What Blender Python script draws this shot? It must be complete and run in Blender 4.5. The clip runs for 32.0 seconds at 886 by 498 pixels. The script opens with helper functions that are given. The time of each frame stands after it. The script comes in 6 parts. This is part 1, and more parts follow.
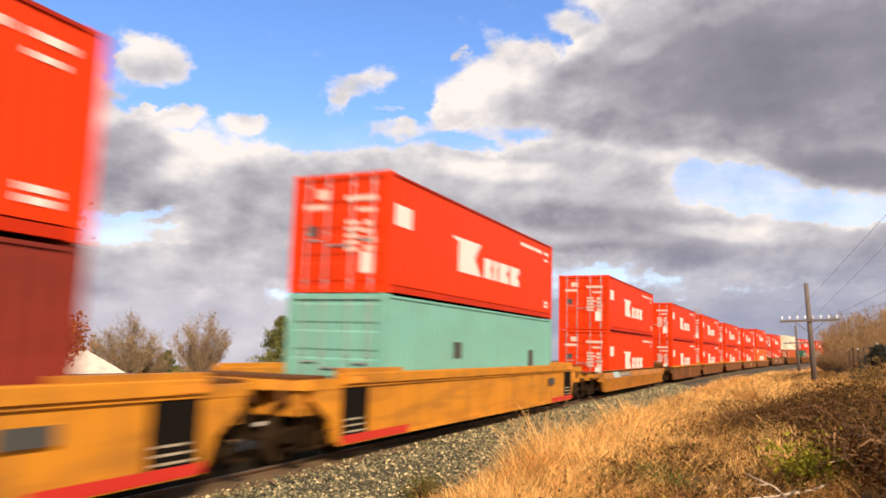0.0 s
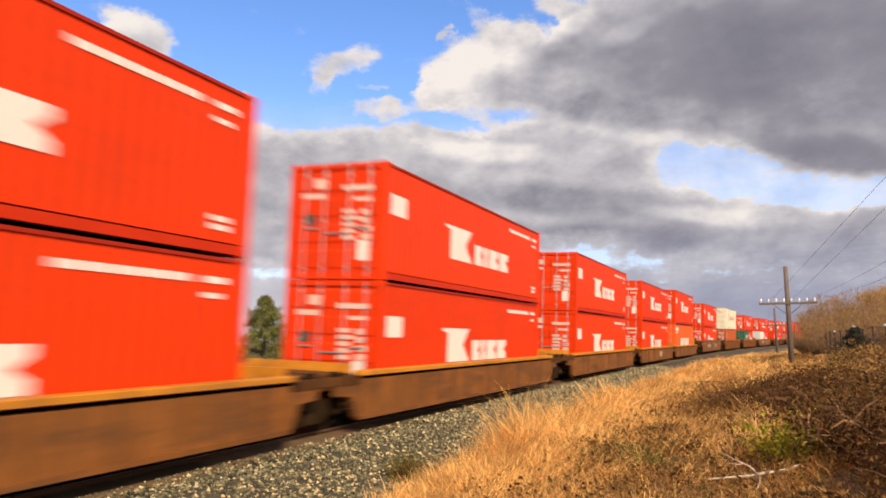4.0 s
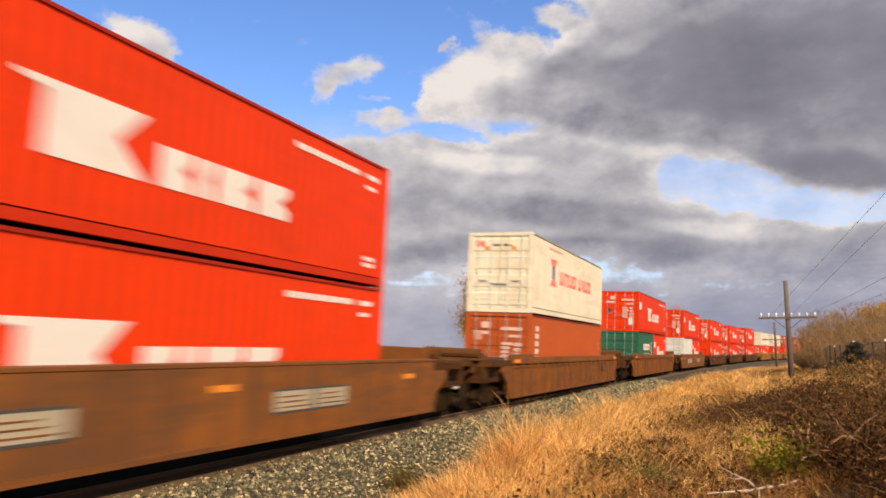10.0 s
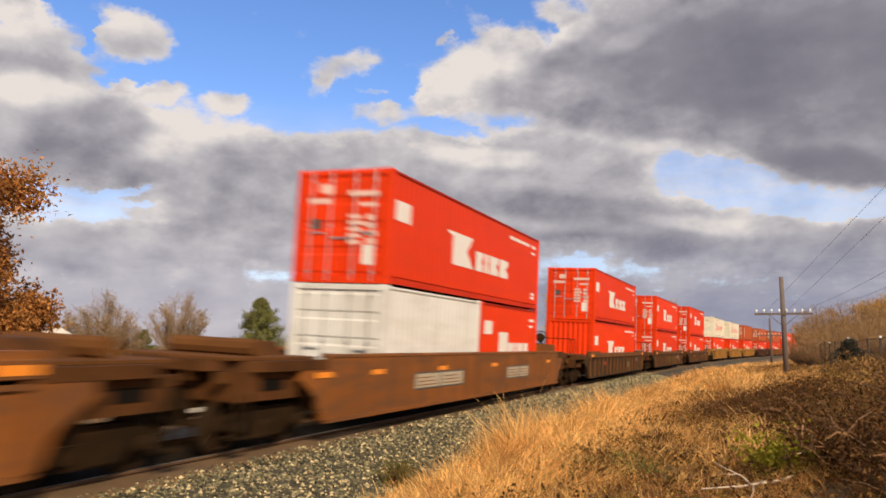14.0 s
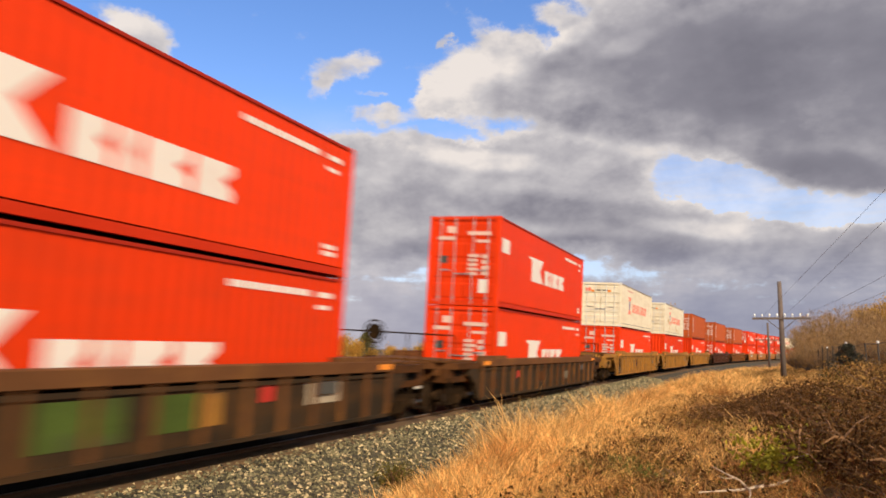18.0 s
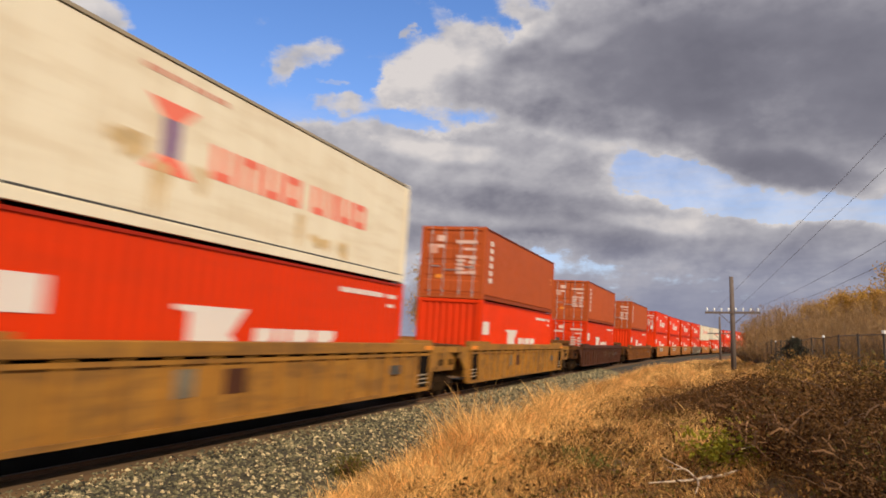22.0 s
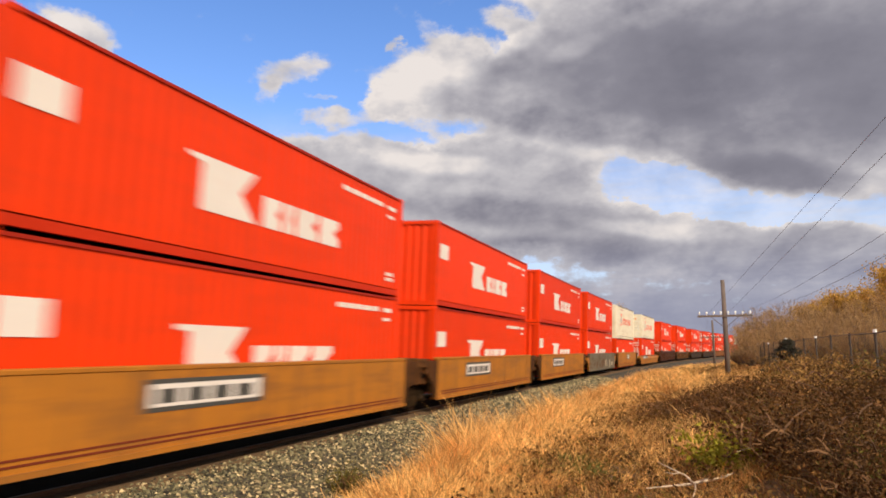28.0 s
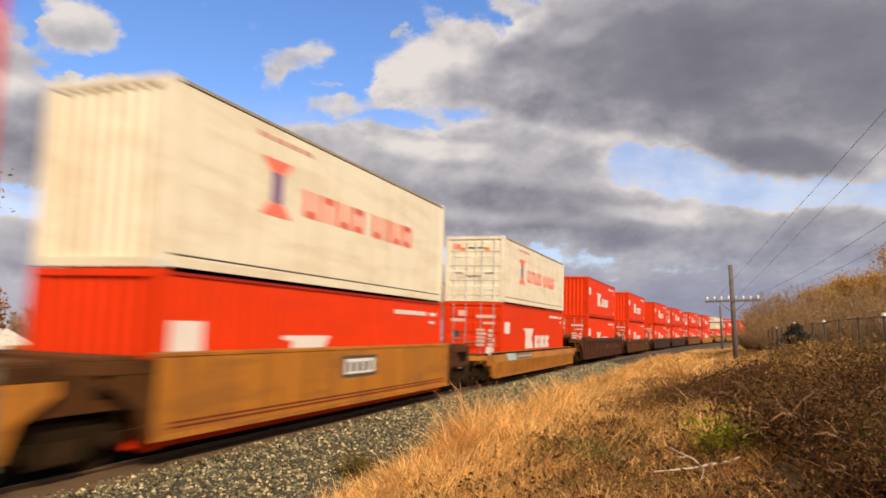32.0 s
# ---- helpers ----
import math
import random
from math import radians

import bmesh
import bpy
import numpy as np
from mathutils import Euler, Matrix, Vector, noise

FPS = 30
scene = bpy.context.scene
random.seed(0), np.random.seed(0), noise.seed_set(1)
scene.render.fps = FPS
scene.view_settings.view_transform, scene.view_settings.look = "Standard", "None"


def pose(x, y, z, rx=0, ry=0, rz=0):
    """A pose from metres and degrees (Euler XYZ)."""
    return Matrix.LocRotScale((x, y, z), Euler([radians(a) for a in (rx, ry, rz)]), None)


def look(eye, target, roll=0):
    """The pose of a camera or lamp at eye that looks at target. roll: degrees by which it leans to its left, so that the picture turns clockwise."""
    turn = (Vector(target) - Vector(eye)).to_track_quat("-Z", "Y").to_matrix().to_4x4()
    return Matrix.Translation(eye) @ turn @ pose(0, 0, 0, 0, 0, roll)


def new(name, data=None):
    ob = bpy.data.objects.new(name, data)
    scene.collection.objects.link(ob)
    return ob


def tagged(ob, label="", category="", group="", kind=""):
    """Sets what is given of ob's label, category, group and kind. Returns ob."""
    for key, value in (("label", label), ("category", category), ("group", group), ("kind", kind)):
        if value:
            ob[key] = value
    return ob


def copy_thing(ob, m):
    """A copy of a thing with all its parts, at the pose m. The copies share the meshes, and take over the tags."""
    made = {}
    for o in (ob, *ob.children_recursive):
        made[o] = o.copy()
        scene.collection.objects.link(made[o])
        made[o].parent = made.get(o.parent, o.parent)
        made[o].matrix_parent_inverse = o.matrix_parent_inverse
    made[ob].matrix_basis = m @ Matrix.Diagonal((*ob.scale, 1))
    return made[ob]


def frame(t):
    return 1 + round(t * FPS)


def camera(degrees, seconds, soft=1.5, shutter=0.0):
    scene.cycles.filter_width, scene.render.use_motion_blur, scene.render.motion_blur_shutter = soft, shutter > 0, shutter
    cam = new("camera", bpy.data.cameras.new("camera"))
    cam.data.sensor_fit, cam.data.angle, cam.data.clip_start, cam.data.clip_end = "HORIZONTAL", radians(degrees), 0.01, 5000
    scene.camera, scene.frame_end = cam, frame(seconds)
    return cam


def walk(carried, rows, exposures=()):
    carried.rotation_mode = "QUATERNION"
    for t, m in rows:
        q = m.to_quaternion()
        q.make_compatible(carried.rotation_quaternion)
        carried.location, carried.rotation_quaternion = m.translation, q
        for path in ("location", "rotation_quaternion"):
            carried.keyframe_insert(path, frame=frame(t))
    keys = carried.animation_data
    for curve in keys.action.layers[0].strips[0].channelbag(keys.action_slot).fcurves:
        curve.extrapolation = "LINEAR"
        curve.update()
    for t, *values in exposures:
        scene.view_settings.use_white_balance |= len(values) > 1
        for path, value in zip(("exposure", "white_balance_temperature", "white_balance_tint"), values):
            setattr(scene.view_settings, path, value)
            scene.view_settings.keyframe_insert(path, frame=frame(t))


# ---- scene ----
cam = camera(61.6, 32.0, soft=1.7, shutter=0.85)
walk(cam, [
    (0, pose(8.553, -0.003, 1.773, 98.61, 0.85, 23.52)), (0.5, pose(8.555, -0.002, 1.770, 98.41, 0.69, 23.66)), (1, pose(8.558, -0.003, 1.766, 98.26, 0.37, 23.51)),
    (1.5, pose(8.562, -0.001, 1.772, 98.41, 0.10, 23.23)), (2, pose(8.564, -0.002, 1.772, 98.04, 0.61, 23.19)), (2.5, pose(8.567, 0.001, 1.775, 97.86, -0.09, 22.83)),
    (3, pose(8.565, 0.005, 1.768, 97.69, -0.08, 23.01)), (3.5, pose(8.565, 0.004, 1.771, 97.42, 0.27, 22.82)), (4, pose(8.568, 0.003, 1.776, 97.10, 0.58, 22.22)),
    (4.5, pose(8.572, 0.002, 1.777, 96.87, 0.58, 22.18)), (6.5, pose(8.568, 0.001, 1.773, 96.94, -0.17, 22.62)), (7, pose(8.559, 0.002, 1.777, 96.87, 0.22, 22.80)),
    (7.5, pose(8.566, 0.001, 1.776, 97.13, 0.20, 22.71)), (8, pose(8.565, -0.000, 1.776, 97.19, 0.06, 22.71)), (8.5, pose(8.572, -0.001, 1.776, 97.32, -0.02, 22.70)),
    (9, pose(8.567, -0.003, 1.776, 97.80, -0.10, 22.79)), (9.5, pose(8.571, -0.003, 1.772, 97.88, -0.30, 22.44)), (10, pose(8.572, -0.005, 1.773, 97.95, 0.02, 22.16)),
    (10.5, pose(8.575, -0.002, 1.774, 97.90, -0.24, 22.05)), (11, pose(8.579, -0.001, 1.767, 97.77, 0.07, 22.17)), (11.5, pose(8.575, -0.001, 1.771, 97.49, 0.15, 21.94)),
    (12, pose(8.574, -0.002, 1.781, 97.81, -0.05, 21.42)), (12.5, pose(8.582, 0.000, 1.779, 97.89, 0.06, 21.07)), (13, pose(8.572, 0.001, 1.774, 97.53, -0.10, 21.34)),
    (13.5, pose(8.570, -0.002, 1.772, 97.44, -0.02, 21.77)), (14, pose(8.569, -0.001, 1.781, 97.49, -0.30, 21.86)), (14.5, pose(8.572, -0.004, 1.771, 97.58, -0.38, 22.33)),
    (15, pose(8.565, -0.008, 1.771, 98.03, -0.75, 22.31)), (15.5, pose(8.553, -0.009, 1.766, 98.03, -0.81, 22.22)), (17.5, pose(8.562, -0.007, 1.766, 97.42, -0.82, 21.79)),
    (18, pose(8.569, -0.006, 1.773, 97.69, -0.65, 21.70)), (18.5, pose(8.562, -0.008, 1.768, 97.98, -0.65, 21.63)), (19, pose(8.563, -0.008, 1.772, 98.17, -0.72, 21.43)),
    (19.5, pose(8.576, -0.008, 1.763, 98.20, -0.49, 21.12)), (20, pose(8.579, -0.007, 1.762, 97.82, -0.18, 20.89)), (20.5, pose(8.574, -0.000, 1.768, 97.46, -0.41, 20.61)),
    (21, pose(8.580, 0.005, 1.770, 97.17, 0.02, 20.34)), (21.5, pose(8.589, 0.007, 1.777, 96.99, -1.29, 18.98)), (22, pose(8.589, 0.009, 1.783, 97.06, -1.06, 18.54)),
    (22.5, pose(8.584, 0.006, 1.781, 97.25, -0.24, 18.48)), (23, pose(8.583, 0.004, 1.781, 97.19, -0.35, 18.24)), (23.5, pose(8.592, 0.002, 1.779, 97.07, -0.36, 18.26)),
    (24, pose(8.597, -0.001, 1.780, 97.14, -0.14, 18.43)), (24.5, pose(8.597, -0.001, 1.771, 97.12, -0.17, 18.50)), (25, pose(8.599, 0.002, 1.779, 97.37, -0.76, 18.41)),
    (25.5, pose(8.599, 0.000, 1.783, 97.41, -0.58, 18.30)), (27.5, pose(8.597, -0.003, 1.777, 97.31, 0.94, 18.49)), (28, pose(8.601, 0.007, 1.776, 97.92, 0.53, 18.10)),
    (28.5, pose(8.598, 0.000, 1.773, 98.11, 0.69, 18.23)), (29, pose(8.593, -0.006, 1.768, 97.72, 1.02, 18.94)), (29.5, pose(8.596, 0.001, 1.760, 97.55, 1.26, 18.61)),
    (30, pose(8.596, 0.009, 1.765, 97.34, 1.14, 18.11)), (30.5, pose(8.602, 0.008, 1.767, 97.29, 1.02, 18.52)), (31, pose(8.598, 0.007, 1.763, 96.92, 0.77, 18.26)),
    (31.5, pose(8.607, 0.009, 1.767, 96.96, 0.88, 18.45)), (32, pose(8.601, 0.008, 1.758, 96.93, 0.85, 18.68)),
], exposures=[(0, 0.56, 6950, 16), (4, 0.43, 6950, 16), (7, 0.43, 6950, 16), (9, 0.40, 6950, 16), (11, 0.17, 6950, 16), (13, 0.04, 6950, 16), (14, 0.22, 6950, 16), (15, 0.18, 6950, 16), (18, 0.29, 6950, 16), (19, 0.32, 6950, 16), (21, 0.14, 6900, 16), (23, 0.0, 6600, 16), (25, 0.23, 6650, 16), (28, 0.28, 6850, 16), (30, 0.36, 6950, 16), (32, 0.20, 6900, 16)])

# ---------------------------------------------------------------- sky, sun
SUN_AZ, SUN_EL = 135.0, 33.0        # degrees from +y towards +x; above the horizon


class Nodes:
    """Small writer for shader node trees."""

    def __init__(self, tree):
        self.t = tree
        tree.nodes.clear()

    def add(self, kind, **props):
        n = self.t.nodes.new(kind)
        for k, v in props.items():
            if k in ("operation", "blend_type", "data_type", "interpolation_type"):
                if k == "operation":
                    n.operation = v
                elif k == "blend_type":
                    n.blend_type = v
                elif k == "data_type":
                    n.data_type = v
                else:
                    n.interpolation_type = v
        return n

    def link(self, a, b):
        self.t.links.new(a, b)

    def put(self, socket, v):
        if isinstance(v, bpy.types.NodeSocket):
            self.link(v, socket)
        else:
            socket.default_value = v

    def math(self, op, a, b=0.0, c=0.0, clamp=False):
        n = self.add("ShaderNodeMath", operation=op)
        n.use_clamp = clamp
        for s, v in zip(n.inputs, (a, b, c)):
            self.put(s, v)
        return n.outputs[0]

    def vmath(self, op, a, b=(0, 0, 0)):
        n = self.add("ShaderNodeVectorMath", operation=op)
        self.put(n.inputs[0], a)
        self.put(n.inputs[1], b)
        return n.outputs["Value"] if op in ("LENGTH", "DOT_PRODUCT") else n.outputs[0]

    def noise(self, vec, scale, detail=4.0, rough=0.55, dist=0.0):
        n = self.add("ShaderNodeTexNoise")
        if vec is not None:
            self.link(vec, n.inputs["Vector"])
        n.inputs["Scale"].default_value = scale
        n.inputs["Detail"].default_value = detail
        n.inputs["Roughness"].default_value = rough
        n.inputs["Distortion"].default_value = dist
        return n.outputs["Fac"], n.outputs["Color"]

    def step(self, v, a, b, lo=0.0, hi=1.0, smooth=True):
        n = self.add("ShaderNodeMapRange", interpolation_type="SMOOTHSTEP" if smooth else "LINEAR")
        self.put(n.inputs["Value"], v)
        for k, x in (("From Min", a), ("From Max", b), ("To Min", lo), ("To Max", hi)):
            n.inputs[k].default_value = x
        return n.outputs["Result"]

    def mix(self, f, a, b, blend="MIX"):
        n = self.add("ShaderNodeMix", data_type="RGBA", blend_type=blend)
        self.put(n.inputs["Factor"], f)
        for s, v in ((n.inputs[6], a), (n.inputs[7], b)):
            self.put(s, (*v, 1) if isinstance(v, tuple) and len(v) == 3 else v)
        return n.outputs[2]


# clouds: bearing, height, half width, half height, tilt (degrees), weight
LEFT_BANKS = [(-45.6, 21.6, 2.8, 1.9, -6, 0.8), (-51.9, 19.6, 3.8, 2.3, 0, 1.0), (-52.7, 22.1, 1.6, 0.8, 12, 0.8), (-43.3, 18.3, 1.9, 0.7, 7, 0.62), (-45.9, 18.1, 1.5, 0.4, 8, 0.5), (-38.1, 18.1, 2.1, 0.8, 5, 0.62), (-50.8, 14.8, 6.9, 4.1, -3, 1.1), (-41.7, 13.4, 8.7, 4.1, -5, 1.1), (-31.3, 12.4, 8.7, 3.3, -3, 1.1), (-46.0, 7.1, 19.4, 2.0, 3, 1.0), (-26.8, 9.0, 15.0, 2.8, 1, 1.1)]
RIGHT_BANKS = [(-22.6, 19.1, 2.1, 1.4, 19, 0.9), (-18.3, 20.6, 5.4, 2.9, 13, 1.1), (-7.6, 20.9, 9.3, 4.6, 5, 1.2), (3.7, 18.9, 10.5, 5.6, -8, 1.2), (6.7, 12.5, 5.2, 1.9, -12, 1.1), (14.6, 14.6, 6.4, 5.1, -10, 1.1), (1.5, 25.7, 14.7, 3.6, -9, 1.1), (16.1, 21.2, 8.0, 5.4, -14, 1.1), (-3.0, 16.2, 10.9, 2.0, -13, 0.9), (-18.3, 12.6, 15.2, 3.6, -5, 1.2), (-3.3, 8.2, 14.7, 2.4, -7, 1.15), (-12.1, 14.5, 8.7, 2.0, -10, 1.0), (8.8, 6.7, 9.2, 1.9, -3, 1.1)]
WISPS = [(-29.9, 21.3, 3.2, 1.1, 12, 0.58), (-31.7, 19.6, 0.8, 1.0, 3, 0.4), (-27.7, 19.4, 1.4, 0.3, 2, 0.42), (-26.6, 17.6, 2.7, 0.8, -3, 0.6), (-18.9, 24.3, 1.8, 1.0, -27, 0.36), (-13.1, 24.9, 2.7, 0.9, -21, 0.42), (-22.0, 23.5, 0.6, 0.5, 0, 0.5)]
CLOUD_GAPS = [(-45.4, 10.9, 2.3, 0.4, 16, 0.6), (-47.8, 9.7, 4.6, 0.3, 5, 0.7), (-39.3, 9.0, 4.9, 0.3, -2, 0.2), (-2.9, 12.3, 4.4, 1.5, -12, 0.85), (4.9, 9.7, 6.7, 0.6, -8, 0.65), (-20.7, 16.5, 2.4, 0.7, -10, 0.6), (-13.7, 23.6, 1.1, 1.1, -3, 0.4), (-48.4, 21.3, 0.4, 1.3, -11, 0.6), (-44.7, 19.4, 2.9, 0.5, 13, 0.6)]
CLOUD_SHADE = [(-3.7, 20.5, 10.5, 3.4, -10, 0.8), (4.0, 24.6, 12.2, 3.4, -10, 0.3), (15.9, 18.6, 6.5, 5.5, -13, 0.5), (6.6, 18.4, 9.1, 5.7, -9, 0.8), (6.4, 12.3, 4.9, 1.4, -11, 1.0), (-7.7, 16.8, 9.4, 1.2, -11, 0.6), (-50.4, 18.9, 4.0, 1.1, -1, 0.35), (-49.0, 12.4, 5.7, 2.5, -2, 0.62), (-39.4, 11.4, 6.0, 2.2, -1, 0.3), (-44.7, 20.8, 1.8, 1.0, 8, 0.35), (-12.2, 10.6, 7.5, 1.3, -6, 0.7), (-13.1, 7.6, 14.2, 1.2, -1, 0.7)]
CLOUD_CREST = [(-51.2, 17.0, 3.0, 1.3, -2, 0.8), (-40.2, 16.6, 5.1, 1.5, -10, 0.8), (-46.1, 22.1, 2.3, 1.1, -1, 0.4), (-43.1, 14.4, 2.9, 1.1, 6, 0.6), (-52.7, 21.2, 2.8, 0.9, 12, 0.5), (-18.3, 21.4, 5.1, 1.7, 17, 0.7), (-11.6, 23.6, 2.0, 0.8, 24, 0.9), (-7.3, 22.7, 2.3, 0.7, 9, 0.5), (-18.3, 14.6, 4.8, 0.9, -5, 0.9), (-1.9, 8.9, 4.7, 0.7, -8, 0.8), (-22.0, 18.9, 2.7, 1.1, 0, 0.7)]


def make_sky():
    world = bpy.data.worlds.new("sky")
    scene.world = world
    world.use_nodes = True
    n = Nodes(world.node_tree)
    out = n.add("ShaderNodeOutputWorld")
    bg = n.add("ShaderNodeBackground")
    n.link(bg.outputs[0], out.inputs[0])
    sky = n.add("ShaderNodeTexSky")
    sky.sky_type = "NISHITA"
    sky.sun_disc = False
    sky.sun_elevation, sky.sun_rotation = radians(SUN_EL), radians(SUN_AZ)
    sky.air_density, sky.dust_density, sky.ozone_density = 1.0, 0.4, 2.0
    hue = n.add("ShaderNodeHueSaturation")
    n.link(sky.outputs[0], hue.inputs["Color"])
    hue.inputs["Saturation"].default_value = SKY_SAT
    hue.inputs["Value"].default_value = SKY_GAIN
    blue = n.mix(1.0, hue.outputs[0], (1.0, 0.97, 1.12), "MULTIPLY")
    geo = n.add("ShaderNodeTexCoord").outputs["Generated"]
    xyz = n.add("ShaderNodeSeparateXYZ")
    n.link(geo, xyz.inputs[0])
    x, y, z = xyz.outputs
    az = n.math("MULTIPLY", n.math("ARCTAN2", x, y), 57.2958)
    el = n.math("MULTIPLY", n.math("ARCSINE", z), 57.2958)
    comb = n.add("ShaderNodeCombineXYZ")
    n.put(comb.inputs[0], az)
    n.put(comb.inputs[1], el)
    flat = comb.outputs[0]
    # ragged edges: the plan of the banks is warped by two scales of noise
    stretch = n.vmath("MULTIPLY", flat, (0.75, 1.15, 1.0))
    warp_a = n.vmath("MULTIPLY", n.vmath("SUBTRACT", n.noise(stretch, 0.16, 3, 0.6)[1], (0.5, 0.5, 0.5)), (3.2, 1.8, 0))
    warp_b = n.vmath("MULTIPLY", n.vmath("SUBTRACT", n.noise(stretch, 0.75, 6, 0.62)[1], (0.5, 0.5, 0.5)), (2.8, 1.9, 0))
    plan = n.vmath("ADD", n.vmath("ADD", flat, warp_a), warp_b)
    soft_plan = n.vmath("ADD", flat, warp_a)

    def field(banks, where):
        total = 0.0
        for a, e, ra, re, tilt, w in banks:
            m = n.add("ShaderNodeMapping")
            m.vector_type = "TEXTURE"
            n.link(where, m.inputs["Vector"])
            m.inputs["Location"].default_value = (a, e, 0)
            m.inputs["Rotation"].default_value = (0, 0, radians(tilt))
            m.inputs["Scale"].default_value = (ra, re, 1)
            total = n.math("ADD", total, n.step(n.vmath("LENGTH", m.outputs[0]), 1.4, 0.45, 0.0, w))
        return total

    cover = n.math("SUBTRACT", field(LEFT_BANKS + RIGHT_BANKS + WISPS, plan), field(CLOUD_GAPS, plan))
    fine = n.noise(stretch, 0.42, 7, 0.6)[0]
    soft = n.noise(stretch, 0.22, 4, 0.52)[0]
    lit_from = n.vmath("ADD", stretch, (-0.9, 1.4, 0.0))
    relief = n.math("SUBTRACT", soft, n.noise(lit_from, 0.22, 4, 0.52)[0])
    billow = n.math("SUBTRACT", fine, n.noise(n.vmath("ADD", stretch, (-0.3, 0.5, 0.0)), 0.42, 7, 0.6)[0])
    streak = n.noise(n.vmath("MULTIPLY", flat, (0.25, 2.2, 1.0)), 0.5, 5, 0.6)[0]
    low = n.step(el, 9.5, 2.5)
    cover = n.math("ADD", cover, n.math("MULTIPLY", n.math("SUBTRACT", fine, 0.5), 1.3))
    beyond = n.math("MAXIMUM", n.step(n.math("ABSOLUTE", n.math("ADD", az, 21.0)), 48.0, 75.0), n.step(el, 27.0, 40.0))
    cover = n.math("ADD", cover, n.math("MULTIPLY", beyond, 0.55))
    cover = n.math("ADD", cover, n.math("MULTIPLY", low, n.math("MULTIPLY_ADD", streak, 1.05, 0.44)))
    alpha = n.step(cover, 0.14, 0.74)
    veil = n.math("MULTIPLY", n.step(el, 19.0, 12.5), n.math("MULTIPLY_ADD", streak, 0.7, n.math("MULTIPLY_ADD", fine, 0.5, -0.05)))
    alpha = n.math("MAXIMUM", alpha, veil)
    body = n.step(cover, 0.5, 1.6)
    shade = n.math("MULTIPLY", n.math("SUBTRACT", field(CLOUD_SHADE, soft_plan), n.math("MULTIPLY", field(CLOUD_CREST, soft_plan), 0.95)), 0.40)
    shade = n.math("ADD", shade, n.math("MULTIPLY_ADD", body, 0.30, 0.11))
    calm = n.step(field(CLOUD_SHADE[:5], soft_plan), 0.1, 1.0, 1.0, 0.42)
    shade = n.math("SUBTRACT", shade, n.math("MULTIPLY", n.math("MULTIPLY_ADD", relief, 1.0, n.math("MULTIPLY", billow, 0.30)), calm))
    shade = n.math("ADD", shade, n.math("MULTIPLY", low, n.math("MULTIPLY_ADD", streak, -0.75, 0.50)))
    dark = n.step(shade, 0.0, 1.0, smooth=False)
    ramp = n.add("ShaderNodeValToRGB")
    n.put(ramp.inputs[0], dark)
    el_ = ramp.color_ramp.elements
    el_[0].position, el_[0].color = 0.0, (0.655, 0.645, 0.625, 1)
    el_[1].position, el_[1].color = 1.0, (0.152, 0.158, 0.195, 1)
    for at, c in ((0.25, (0.455, 0.466, 0.49, 1)), (0.5, (0.315, 0.324, 0.362, 1)), (0.75, (0.202, 0.209, 0.25, 1))):
        el_.new(at).color = c
    far_air = n.mix(n.step(az, -36.0, -14.0), (0.39, 0.40, 0.48), (0.165, 0.20, 0.32))
    haze = n.mix(n.math("MULTIPLY", low, 0.62), ramp.outputs[0], far_air)
    n.put(bg.inputs["Color"], n.mix(alpha, blue, haze))
    bg.inputs["Strength"].default_value = 1.0
    return world


SKY_SAT, SKY_GAIN = 1.22, 0.152
make_sky()
sun = new("sun", bpy.data.lights.new("sun", "SUN"))
sun.data.energy, sun.data.angle, sun.data.color = 4.05, radians(0.6), (1.0, 0.87, 0.68)
sa, se = radians(SUN_AZ), radians(SUN_EL)
sun.matrix_world = look((math.sin(sa) * math.cos(se) * 80, math.cos(sa) * math.cos(se) * 80, math.sin(se) * 80), (0, 0, 0))

